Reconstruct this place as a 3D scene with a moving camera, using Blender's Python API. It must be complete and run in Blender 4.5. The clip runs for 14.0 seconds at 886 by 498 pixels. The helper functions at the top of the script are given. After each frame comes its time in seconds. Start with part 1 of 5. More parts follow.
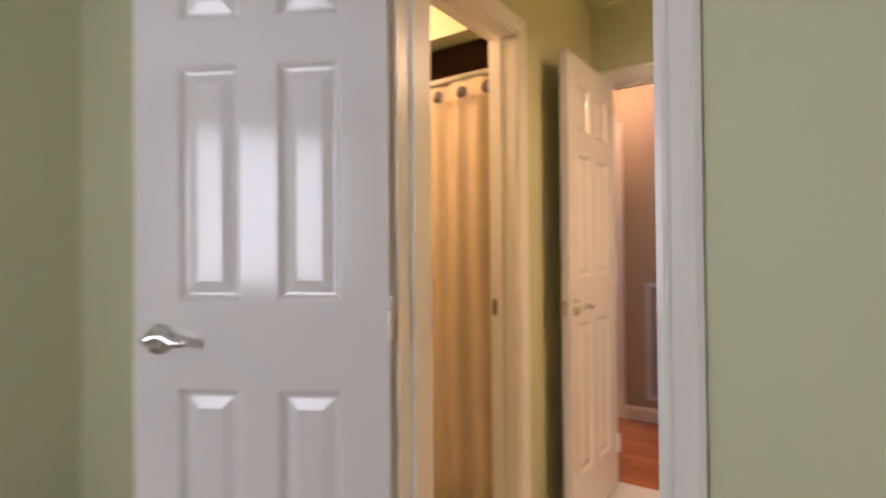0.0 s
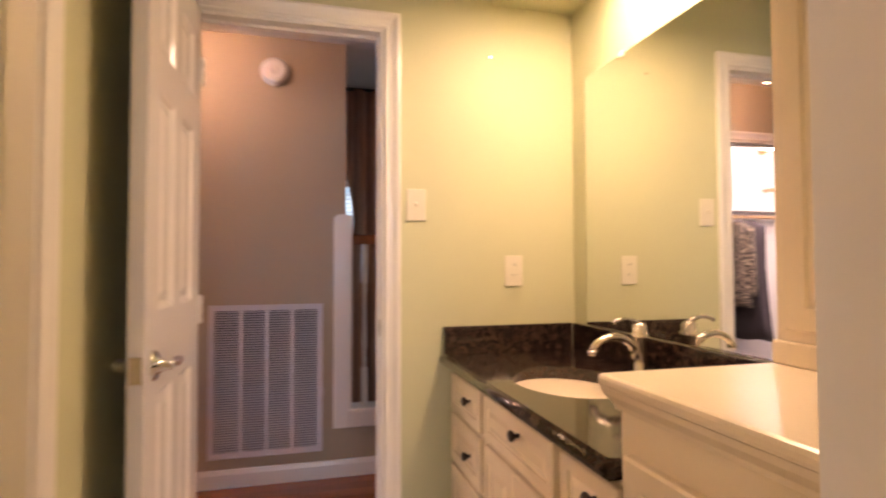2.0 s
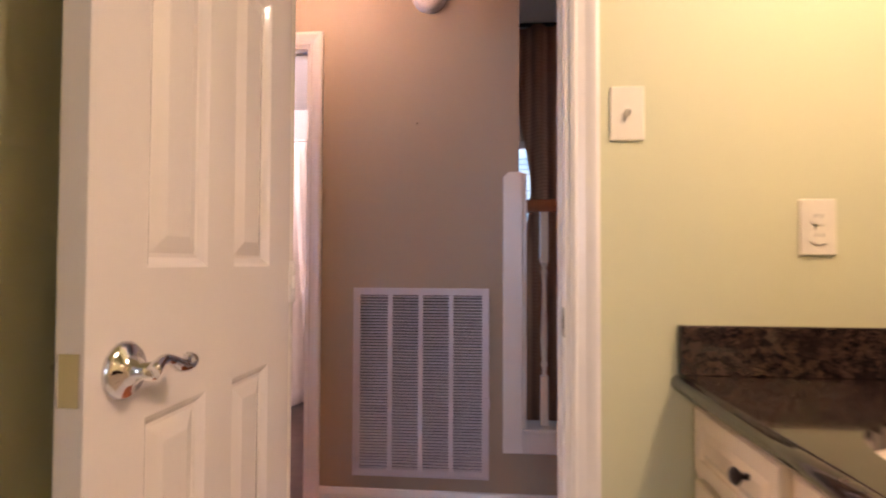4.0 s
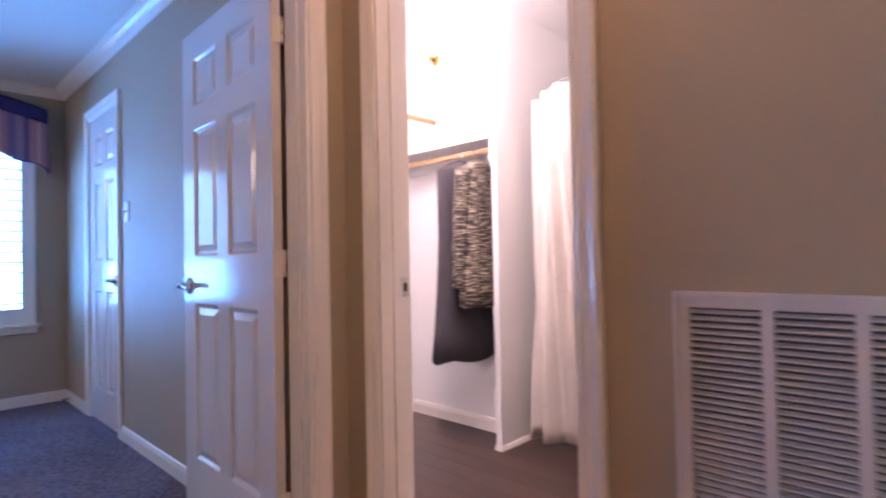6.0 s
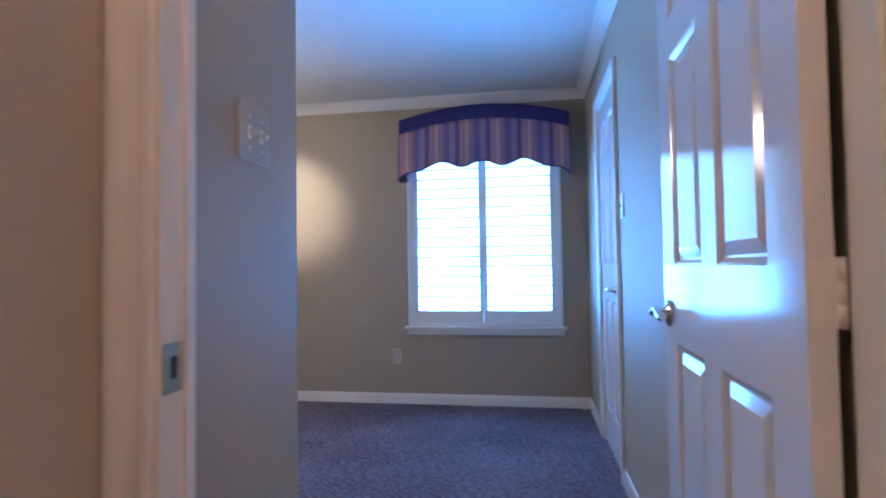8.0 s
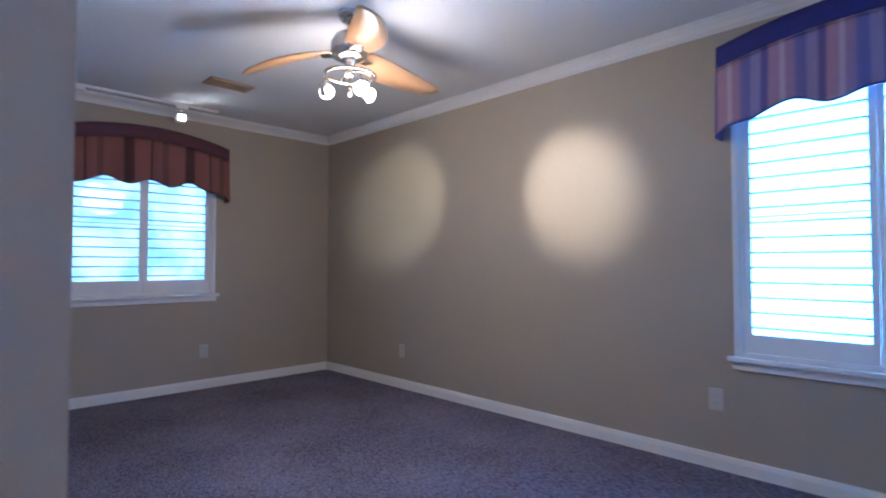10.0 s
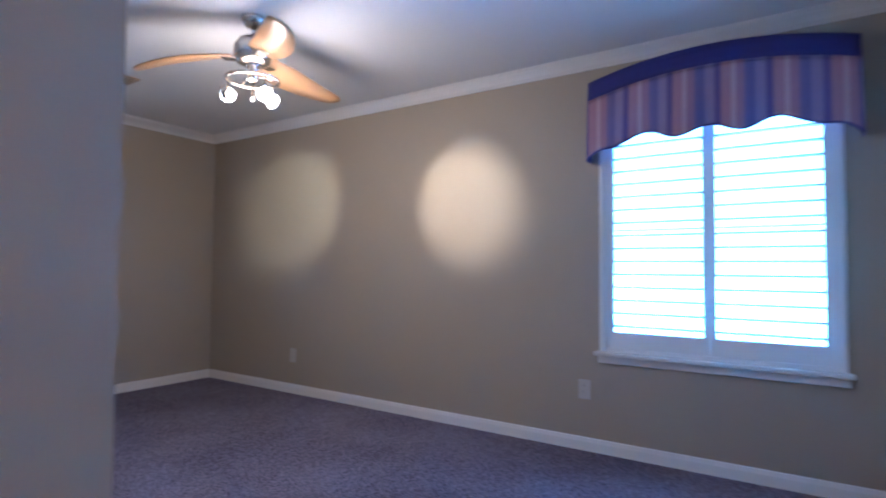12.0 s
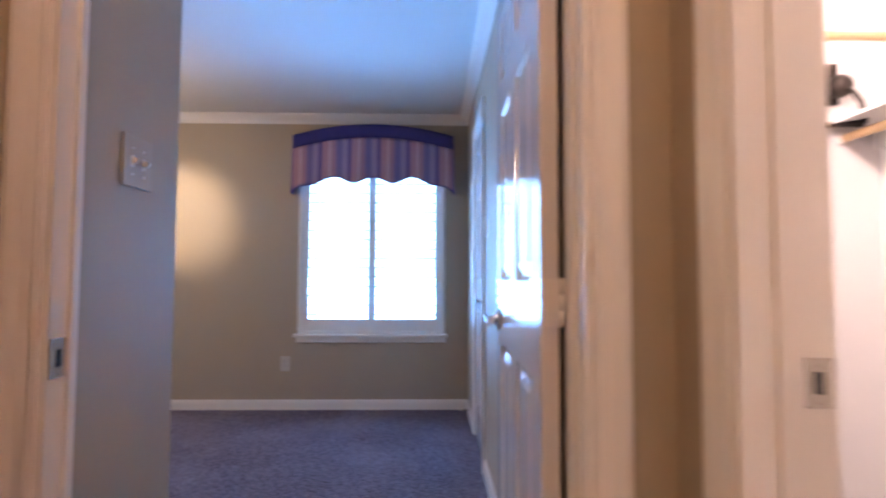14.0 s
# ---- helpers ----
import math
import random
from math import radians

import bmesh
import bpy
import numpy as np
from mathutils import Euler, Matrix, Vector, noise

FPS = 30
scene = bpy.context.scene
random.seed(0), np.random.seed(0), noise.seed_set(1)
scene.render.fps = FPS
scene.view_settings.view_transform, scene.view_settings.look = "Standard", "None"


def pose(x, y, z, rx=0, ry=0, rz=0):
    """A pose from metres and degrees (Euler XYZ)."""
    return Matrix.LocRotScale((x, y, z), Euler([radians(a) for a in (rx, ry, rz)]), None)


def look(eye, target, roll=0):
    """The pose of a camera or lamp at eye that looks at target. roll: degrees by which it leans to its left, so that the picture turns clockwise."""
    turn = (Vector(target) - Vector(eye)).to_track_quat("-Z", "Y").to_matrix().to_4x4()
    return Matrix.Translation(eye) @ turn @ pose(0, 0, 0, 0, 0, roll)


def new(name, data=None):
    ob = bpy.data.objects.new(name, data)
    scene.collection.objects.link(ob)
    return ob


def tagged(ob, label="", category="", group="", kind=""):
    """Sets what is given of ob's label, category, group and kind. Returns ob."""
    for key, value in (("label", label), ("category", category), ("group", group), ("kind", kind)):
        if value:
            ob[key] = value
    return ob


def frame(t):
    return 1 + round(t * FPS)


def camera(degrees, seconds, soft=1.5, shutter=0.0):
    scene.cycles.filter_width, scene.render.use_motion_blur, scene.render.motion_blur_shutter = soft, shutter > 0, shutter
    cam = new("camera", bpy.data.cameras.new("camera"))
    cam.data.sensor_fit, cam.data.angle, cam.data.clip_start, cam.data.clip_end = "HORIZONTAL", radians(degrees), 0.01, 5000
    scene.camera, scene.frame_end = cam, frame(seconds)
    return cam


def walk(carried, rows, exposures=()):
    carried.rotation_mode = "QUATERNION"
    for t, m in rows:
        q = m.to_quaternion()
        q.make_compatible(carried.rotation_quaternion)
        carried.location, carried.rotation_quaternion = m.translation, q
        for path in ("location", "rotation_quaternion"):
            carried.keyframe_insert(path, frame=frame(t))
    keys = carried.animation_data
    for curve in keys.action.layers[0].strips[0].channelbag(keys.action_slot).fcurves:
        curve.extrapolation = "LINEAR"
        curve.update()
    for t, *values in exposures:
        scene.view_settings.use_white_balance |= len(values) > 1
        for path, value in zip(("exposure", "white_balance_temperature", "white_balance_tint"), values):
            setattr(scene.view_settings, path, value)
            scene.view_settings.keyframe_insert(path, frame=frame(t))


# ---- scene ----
cam = camera(79.3, 14.0, soft=2.0, shutter=0.5)
PATH = [
    (0, (0.57, -2.784, 1.163), (-0.582, -1.15, 1.188), -0.5),
    (0.5, (0.325, -2.628, 1.141), (-0.277, -0.722, 1.188), -0.0),
    (1, (0.176, -2.417, 1.135), (0.044, -0.423, 1.196), -0.2),
    (1.5, (0.093, -2.181, 1.144), (0.301, -0.193, 1.207), -0.3),
    (2, (0.063, -1.995, 1.169), (0.567, -0.06, 1.233), -0.2),
    (2.2, (0.071, -1.933, 1.167), (0.701, -0.036, 1.23), -0.3),
    (4.3, (0.175, -1.07, 1.062), (-0.118, 0.908, 1.113), -0.0),
    (4.5, (0.175, -0.946, 1.058), (-0.187, 1.02, 1.111), -0.2),
    (5, (0.176, -0.604, 1.053), (-0.621, 1.23, 1.108), 0.0),
    (5.5, (0.104, -0.286, 1.032), (-1.023, 1.366, 1.073), -0.6),
    (6, (-0.021, -0.013, 1.034), (-1.402, 1.434, 1.072), -1.1),
    (6.5, (-0.174, 0.182, 1.044), (-1.832, 1.3, 1.085), -1.4),
    (7, (-0.321, 0.327, 1.05), (-2.215, 0.968, 1.106), -1.4),
    (7.5, (-0.604, 0.43, 1.071), (-2.602, 0.494, 1.128), -1.3),
    (8, (-0.897, 0.528, 1.07), (-2.871, 0.213, 1.137), -0.8),
    (8.5, (-1.221, 0.587, 1.069), (-3.169, 0.141, 1.134), -1.0),
    (9, (-1.563, 0.59, 1.076), (-3.386, -0.229, 1.154), -1.2),
    (9.2, (-1.67, 0.58, 1.077), (-3.401, -0.417, 1.158), -1.0),
    (11.3, (-2.16, 0.46, 1.102), (-3.38, -1.124, 1.145), 0.5),
    (11.5, (-2.1, 0.491, 1.099), (-3.461, -0.973, 1.154), 0.7),
    (12, (-1.801, 0.555, 1.093), (-3.476, -0.535, 1.168), 0.5),
    (12.5, (-1.485, 0.565, 1.088), (-3.338, -0.182, 1.185), 0.2),
    (13, (-1.164, 0.586, 1.106), (-3.102, 0.101, 1.202), -0.3),
    (13.5, (-0.869, 0.618, 1.083), (-2.841, 0.304, 1.178), -0.2),
    (14, (-0.645, 0.676, 1.079), (-2.642, 0.716, 1.181), 0.2),
]
walk(cam, [(t, look(eye, target, roll)) for t, eye, target, roll in PATH],
     exposures=[(0.0, 0.0, 7100, 31), (0.5, 0.0, 6200, 27), (1.0, 0.0, 6550, 31), (2.2, 0.0, 6900, 34), (5.0, 0.0, 5900, 33), (7.0, 0.05, 5750, 22), (9.0, 0.1, 5000, 12), (11.5, 0.15, 4850, 19), (12.5, 0.12, 5300, 14), (14.0, 0.15, 6500, 24)])

# ---- world, light, exposure ----
world = bpy.data.worlds.new("world")
scene.world = world
world.use_nodes = True
wn = world.node_tree.nodes
sky = wn.new("ShaderNodeTexSky")
sky.sky_type = "NISHITA"
sky.sun_disc = False
sky.sun_elevation, sky.sun_rotation = radians(40), radians(150)
world.node_tree.links.new(sky.outputs[0], wn["Background"].inputs[0])
wn["Background"].inputs[1].default_value = 0.1
sun = new("sun", bpy.data.lights.new("sun", "SUN"))
sun.data.energy, sun.data.angle, sun.data.color = 1.0, radians(10), (1, 0.95, 0.88)
sun.matrix_world = look((0, 0, 10), (-3.0, -4.0, 0))


def area(name, m, sx, sy, watts, colour):
    d = bpy.data.lights.new(name, "AREA")
    d.shape, d.size, d.size_y, d.energy, d.color = "RECTANGLE", sx, sy, watts, colour
    ob = new(name, d)
    ob.matrix_world = m
    return ob


def spot(name, eye, target, watts, colour, degrees, blend, size=0.03):
    d = bpy.data.lights.new(name, "SPOT")
    d.energy, d.color, d.spot_size, d.spot_blend, d.shadow_soft_size = watts, colour, radians(degrees), blend, size
    ob = new(name, d)
    ob.matrix_world = look(eye, target)
    return ob


def bulb_light(name, at, watts, colour, size=0.05):
    d = bpy.data.lights.new(name, "POINT")
    d.energy, d.color, d.shadow_soft_size = watts, colour, size
    ob = new(name, d)
    ob.location = at
    return ob


DAY, WARM, TUNG = (0.10, 0.41, 1.0), (1.0, 0.72, 0.42), (1.0, 0.66, 0.36)
# daylight through the windows: lamps set outside their openings
area("sky_light_bedroom_west", look((-5.19, 0.18, 1.33), (-3, 0.18, 1.9)), 1.05, 1.35, 15, DAY)
# added lamp, low outside and aimed up, imitates ground bounce on the ceiling
area("bounce_fill_bedroom_west", look((-6.6, 0.18, 0.1), (-3.6, 0.18, 2.4)), 5.0, 2.4, 1800, DAY)
area("sky_light_bedroom_south", look((-3.3, -4.95, 2.6), (-3.3, -3.4, 0.9)), 1.3, 1.0, 105, DAY)
area("sky_light_green_room", look((-0.05, -5.42, 1.55), (-0.05, -2, 1.5)), 1.15, 1.2, 40, (0.76, 0.87, 1.0))
area("sky_light_stair", look((0.75, 2.14, 1.17), (0.75, 1.0, 0.9)), 1.2, 1.2, 10, (0.45, 0.70, 1.0))
# lamps
area("vanity_lamp_light", look((0.92, -0.70, 2.168), (0.92, -0.70, 0.8)), 0.2, 0.45, 19.5, (1.0, 0.75, 0.48))
bulb_light("hall_lamp_light", (-0.59, 0.60, 2.34), 16, (1.0, 0.60, 0.35), 0.07)
# closet and tub room: unseen lamps without fixtures, placed to brighten these rooms
bulb_light("closet_unseen_lamp", (-1.62, 1.6, 2.27), 98, (1.0, 0.80, 0.70), 0.14)
bulb_light("tub_unseen_lamp", (-1.2, -1.35, 2.25), 25, (1.0, 0.70, 0.47), 0.1)
# fan spot heads: place on the ring (from the fan's axis) and the point aimed at
HEADS = [(-0.098, 0.036, -5.03, -1.374, 1.575), (0.096, -0.072, -5.03, -3.10, 1.62), (0.0, 0.10, -2.6, 0.3, 0.4)]
spot("fan_spot_light", (-3.74, -1.755, 1.965), (-5.03, -1.374, 1.575), 95, (1.0, 0.80, 0.55), 40, 0.8)
spot("fan_spot_light", (-3.53, -1.905, 1.975), (-5.03, -3.10, 1.62), 75, (1.0, 0.88, 0.58), 35, 0.65)
# added fill below the heads, spreads their warm light through the room
bulb_light("fan_fill_light", (-3.575, -1.80, 1.90), 36, (1.0, 0.78, 0.56), 0.22)
spot("fan_spot_light", (-3.55, -1.63, 1.94), (-2.6, 0.3, 0.8), 12, (1.0, 0.74, 0.48), 70, 0.9)
spot("track_spot_light", (-3.50, -4.05, 2.29), (-4.2, -2.9, 2.36), 5, (1.0, 0.9, 0.75), 70, 0.8)


# ---- materials ----
def material(name, colour, rough=0.5, metal=0.0, var=0.06, scale=6.0, grain=180.0, bump=0.05, spec=0.5, coat=0.0):
    """Principled surface with two scales of tone variation and a fine relief."""
    m = bpy.data.materials.new(name)
    m.use_nodes = True
    nt = m.node_tree
    n, l = nt.nodes, nt.links
    b = n["Principled BSDF"]
    b.inputs["Roughness"].default_value = rough
    b.inputs["Metallic"].default_value = metal
    b.inputs["Specular IOR Level"].default_value = spec
    b.inputs["Coat Weight"].default_value = coat
    tc = n.new("ShaderNodeTexCoord")
    big = n.new("ShaderNodeTexNoise")
    big.inputs["Scale"].default_value, big.inputs["Detail"].default_value = scale, 3
    fine = n.new("ShaderNodeTexNoise")
    fine.inputs["Scale"].default_value, fine.inputs["Detail"].default_value = grain, 2
    for t in (big, fine):
        l.new(tc.outputs["Object"], t.inputs["Vector"])
    mix = n.new("ShaderNodeMix")
    mix.data_type = "RGBA"
    mix.inputs["A"].default_value = (*[c * (1 - var) for c in colour], 1)
    mix.inputs["B"].default_value = (*[min(1, c * (1 + var)) for c in colour], 1)
    add = n.new("ShaderNodeMath")
    add.operation = "MULTIPLY_ADD"
    add.inputs[1].default_value, add.inputs[2].default_value = 0.4, 0.0
    l.new(fine.outputs["Fac"], add.inputs[0])
    add2 = n.new("ShaderNodeMath")
    add2.operation = "MULTIPLY_ADD"
    add2.inputs[1].default_value = 0.6
    l.new(big.outputs["Fac"], add2.inputs[0])
    l.new(add.outputs[0], add2.inputs[2])
    l.new(add2.outputs[0], mix.inputs["Factor"])
    l.new(mix.outputs["Result"], b.inputs["Base Color"])
    if bump:
        bp = n.new("ShaderNodeBump")
        bp.inputs["Strength"].default_value, bp.inputs["Distance"].default_value = bump, 0.002
        l.new(fine.outputs["Fac"], bp.inputs["Height"])
        l.new(bp.outputs["Normal"], b.inputs["Normal"])
    return m


def emitter(name, colour, strength):
    m = bpy.data.materials.new(name)
    m.use_nodes = True
    b = m.node_tree.nodes["Principled BSDF"]
    b.inputs["Base Color"].default_value = (0.8, 0.8, 0.8, 1)
    b.inputs["Emission Color"].default_value = (*colour, 1)
    b.inputs["Emission Strength"].default_value = strength
    return m


def stretched(m, sx, sy, sz):
    """Stretches a material's grain along an axis (wood, brushed cloth)."""
    nt = m.node_tree
    mp = nt.nodes.new("ShaderNodeMapping")
    mp.inputs["Scale"].default_value = (sx, sy, sz)
    tc = next(k for k in nt.nodes if k.type == "TEX_COORD")
    for t in [k for k in nt.nodes if k.type == "TEX_NOISE"]:
        nt.links.new(mp.outputs[0], t.inputs["Vector"])
    nt.links.new(tc.outputs["Object"], mp.inputs["Vector"])
    return m


GREEN = material("green_wall_paint", (0.575, 0.572, 0.358), 0.55, var=0.04, scale=3, grain=260, bump=0.08)
TAUPE = material("taupe_wall_paint", (0.395, 0.327, 0.237), 0.6, var=0.04, scale=3, grain=260, bump=0.08)
WHITEWALL = material("white_wall_paint", (0.80, 0.78, 0.76), 0.6, var=0.03, scale=3, grain=240, bump=0.06)
CEIL = material("ceiling_paint", (0.72, 0.71, 0.68), 0.8, var=0.03, scale=2, grain=120, bump=0.15)
TRIM = material("white_trim_enamel", (0.78, 0.74, 0.68), 0.28, var=0.03, scale=5, grain=60, bump=0.03)
DOORW = material("white_door_enamel", (0.76, 0.72, 0.70), 0.12, var=0.03, scale=4, grain=90, bump=0.04)
CABW = material("cream_cabinet_enamel", (0.74, 0.64, 0.48), 0.2, var=0.03, scale=5, grain=80, bump=0.03)
NICKEL = material("brushed_nickel", (0.62, 0.58, 0.52), 0.22, metal=1.0, var=0.05, scale=30, grain=300, bump=0.02)
CHROME = material("polished_chrome", (0.75, 0.75, 0.76), 0.08, metal=1.0, var=0.02, scale=10, grain=200, bump=0.0)
BRASS = material("aged_brass", (0.62, 0.42, 0.16), 0.3, metal=1.0, var=0.1, scale=30, grain=200, bump=0.02)
OLDBRASS = material("tarnished_brass", (0.22, 0.12, 0.05), 0.4, metal=0.7, var=0.2, scale=30, grain=200, bump=0.02)
IRON = material("dark_bronze_knob", (0.05, 0.04, 0.035), 0.35, metal=0.8, var=0.1, bump=0.02)
PLASTIC = material("ivory_plastic", (0.74, 0.69, 0.56), 0.35, var=0.02, bump=0.0)
WPLASTIC = material("white_plastic", (0.78, 0.75, 0.70), 0.4, var=0.02, bump=0.0)
TANPLATE = material("tan_painted_plate", (0.41, 0.34, 0.25), 0.4, var=0.03, bump=0.02)
DULLPLATE = material("greyed_white_plate", (0.52, 0.49, 0.44), 0.45, var=0.03, bump=0.0)
DARK = material("dark_gap", (0.02, 0.02, 0.022), 0.9, var=0.1, bump=0.0)
FILTER = stretched(material("grey_pleated_filter", (0.085, 0.083, 0.09), 0.95, var=0.5, scale=30, grain=220, bump=0.6), 1, 1, 3)
GRILLE = material("grille_enamel", (0.64, 0.61, 0.64), 0.35, var=0.02, bump=0.02)
GRANITE = material("dark_granite", (0.042, 0.029, 0.022), 0.09, var=0.75, scale=70, grain=420, bump=0.0, coat=0.3)
PORCELAIN = material("white_porcelain", (0.82, 0.80, 0.76), 0.08, var=0.01, bump=0.0)
TUBCLOTH = stretched(material("cream_shower_cloth", (0.66, 0.52, 0.36), 0.85, var=0.12, scale=9, grain=300, bump=0.2), 3, 3, 0.6)
CLOSETCLOTH = material("white_lace_cloth", (0.68, 0.62, 0.56), 0.9, var=0.14, scale=26, grain=220, bump=0.5)
CHERRY = stretched(material("cherry_floor_wood", (0.34, 0.105, 0.035), 0.22, var=0.32, scale=6, grain=60, bump=0.04), 0.6, 6, 6)
DARKWOOD = stretched(material("dark_plank_floor", (0.05, 0.027, 0.021), 0.35, var=0.35, scale=6, grain=60, bump=0.06), 0.6, 6, 6)
HANDRAIL = stretched(material("red_brown_handrail", (0.30, 0.11, 0.05), 0.25, var=0.25, scale=8, grain=70, bump=0.03), 0.5, 6, 6)
MAPLE = stretched(material("honey_maple_blade", (0.50, 0.29, 0.14), 0.28, var=0.12, scale=8, grain=70, bump=0.02), 0.6, 6, 6)
POLE = stretched(material("pale_wood_pole", (0.62, 0.42, 0.22), 0.45, var=0.15, scale=10, grain=80, bump=0.03), 0.5, 5, 5)
TILE = material("white_floor_tile", (0.72, 0.70, 0.66), 0.2, var=0.05, scale=9, grain=120, bump=0.02)
BEIGECARPET = material("beige_carpet", (0.45, 0.40, 0.32), 0.95, var=0.15, scale=30, grain=500, bump=0.8)
GREYCLOTH = material("charcoal_wool", (0.045, 0.038, 0.045), 0.9, var=0.2, scale=20, grain=400, bump=0.3)
HANGER = material("clear_grey_plastic", (0.18, 0.17, 0.18), 0.25, var=0.05, bump=0.0)
NAVY = material("navy_valance_cloth", (0.030, 0.028, 0.16), 0.8, var=0.12, scale=20, grain=400, bump=0.3)
BURG = material("burgundy_valance_cloth", (0.09, 0.03, 0.04), 0.8, var=0.12, scale=20, grain=400, bump=0.3)
# brown puts the shade of the bath's back wall into its colour
TUBSHADE = material("brown_tub_shade", (0.22, 0.125, 0.07), 0.4, var=0.15, scale=8, bump=0.02)
LAMPGLASS = emitter("lamp_glass", (1.0, 0.86, 0.66), 30)
VLENS = emitter("vanity_lamp_lens", (1.0, 0.84, 0.55), 3)
SKYGLOW = emitter("overcast_daylight", (0.48, 0.80, 1.0), 3.6)

MIRROR = bpy.data.materials.new("silvered_mirror")
MIRROR.use_nodes = True
_b = MIRROR.node_tree.nodes["Principled BSDF"]
_b.inputs["Base Color"].default_value = (0.88, 0.90, 0.88, 1)
_b.inputs["Metallic"].default_value, _b.inputs["Roughness"].default_value = 1.0, 0.0


def banded(name, axis, period, ramp, rough=0.85, cross=0.0):
    """Cloth with woven stripes or painted bands along one axis, and crossing lines for a plaid."""
    m = material(name, (0.3, 0.3, 0.3), rough, var=0.12, scale=25, grain=400, bump=0.3)
    nt = m.node_tree
    n, l = nt.nodes, nt.links
    tc = next(k for k in n if k.type == "TEX_COORD")
    sep = n.new("ShaderNodeSeparateXYZ")
    l.new(tc.outputs["Object"], sep.inputs[0])

    def fract(out, per):
        d = n.new("ShaderNodeMath")
        d.operation, d.inputs[1].default_value = "DIVIDE", per
        l.new(out, d.inputs[0])
        f = n.new("ShaderNodeMath")
        f.operation = "FRACT"
        l.new(d.outputs[0], f.inputs[0])
        return f.outputs[0]

    cr = n.new("ShaderNodeValToRGB")
    cr.color_ramp.interpolation = "LINEAR"
    while len(cr.color_ramp.elements) < len(ramp):
        cr.color_ramp.elements.new(0.5)
    for e, (p, c) in zip(cr.color_ramp.elements, ramp):
        e.position, e.color = p, (*c, 1)
    l.new(fract(sep.outputs[axis], period), cr.inputs[0])
    old = next(k for k in n if k.type == "MIX")
    mul = n.new("ShaderNodeMix")
    mul.data_type, mul.blend_type = "RGBA", "MULTIPLY"
    mul.inputs["Factor"].default_value = 1.0
    old.inputs["A"].default_value, old.inputs["B"].default_value = (0.8, 0.8, 0.8, 1), (1, 1, 1, 1)
    l.new(cr.outputs["Color"], mul.inputs["A"])
    l.new(old.outputs["Result"], mul.inputs["B"])
    last = mul.outputs["Result"]
    if cross:
        lt = n.new("ShaderNodeMath")
        lt.operation, lt.inputs[1].default_value = "LESS_THAN", 0.3
        l.new(fract(sep.outputs["Z"], cross), lt.inputs[0])
        mx = n.new("ShaderNodeMix")
        mx.data_type, mx.blend_type = "RGBA", "MULTIPLY"
        mx.inputs["B"].default_value = (0.82, 0.76, 0.72, 1)
        l.new(lt.outputs[0], mx.inputs["Factor"])
        l.new(last, mx.inputs["A"])
        last = mx.outputs["Result"]
    l.new(last, n["Principled BSDF"].inputs["Base Color"])
    return m


_s = [(0.0, (0.30, 0.17, 0.26)), (0.05, (0.46, 0.25, 0.29)), (0.20, (0.46, 0.25, 0.29)), (0.23, (0.58, 0.40, 0.42)), (0.29, (0.58, 0.40, 0.42)), (0.32, (0.44, 0.24, 0.29)),
      (0.44, (0.40, 0.22, 0.28)), (0.50, (0.20, 0.16, 0.33)), (0.64, (0.17, 0.14, 0.32)), (0.70, (0.30, 0.24, 0.40)), (0.84, (0.32, 0.25, 0.40)), (0.90, (0.14, 0.10, 0.27)), (1.0, (0.16, 0.11, 0.27))]
STRIPE = banded("striped_valance_cloth", "X", 0.235, _s)
# rose brown panels; the dark bands paint shaded pleat folds into the colour
_s2 = [(0.0, (0.07, 0.025, 0.025)), (0.13, (0.07, 0.025, 0.025)), (0.16, (0.24, 0.085, 0.068)), (0.40, (0.26, 0.10, 0.075)), (0.415, (0.08, 0.03, 0.03)),
       (0.435, (0.08, 0.03, 0.03)), (0.45, (0.22, 0.08, 0.065)), (0.58, (0.25, 0.10, 0.08)), (0.60, (0.16, 0.06, 0.05)), (0.68, (0.16, 0.06, 0.05)), (0.70, (0.24, 0.09, 0.07)), (0.97, (0.24, 0.09, 0.07)), (1.0, (0.07, 0.025, 0.025))]
PLEATS_B = banded("rose_brown_valance_cloth", "X", 0.46, _s2)
PLAID = banded("brown_plaid_curtain_cloth", "X", 0.09, [(0, (0.44, 0.21, 0.12)), (0.35, (0.70, 0.40, 0.25)), (0.55, (0.32, 0.14, 0.085)), (1.0, (0.52, 0.28, 0.165))], cross=0.02)
TWEED = material("black_and_cream_tweed", (0.24, 0.21, 0.18), 0.9, var=0.0, scale=60, grain=300, bump=0.5)


def tweed_nodes():
    nt = TWEED.node_tree
    n, l = nt.nodes, nt.links
    ns = n.new("ShaderNodeTexNoise")
    mp = n.new("ShaderNodeMapping")
    mp.inputs["Scale"].default_value = (17, 17, 230)
    tc = next(k for k in n if k.type == "TEX_COORD")
    l.new(tc.outputs["Object"], mp.inputs[0])
    l.new(mp.outputs[0], ns.inputs["Vector"])
    ns.inputs["Scale"].default_value, ns.inputs["Detail"].default_value = 1.0, 4
    cr = n.new("ShaderNodeValToRGB")
    cr.color_ramp.elements[0].position, cr.color_ramp.elements[0].color = 0.50, (0.025, 0.02, 0.018, 1)
    cr.color_ramp.elements[1].position, cr.color_ramp.elements[1].color = 0.64, (0.46, 0.38, 0.28, 1)
    l.new(ns.outputs["Fac"], cr.inputs[0])
    l.new(cr.outputs[0], n["Principled BSDF"].inputs["Base Color"])


tweed_nodes()
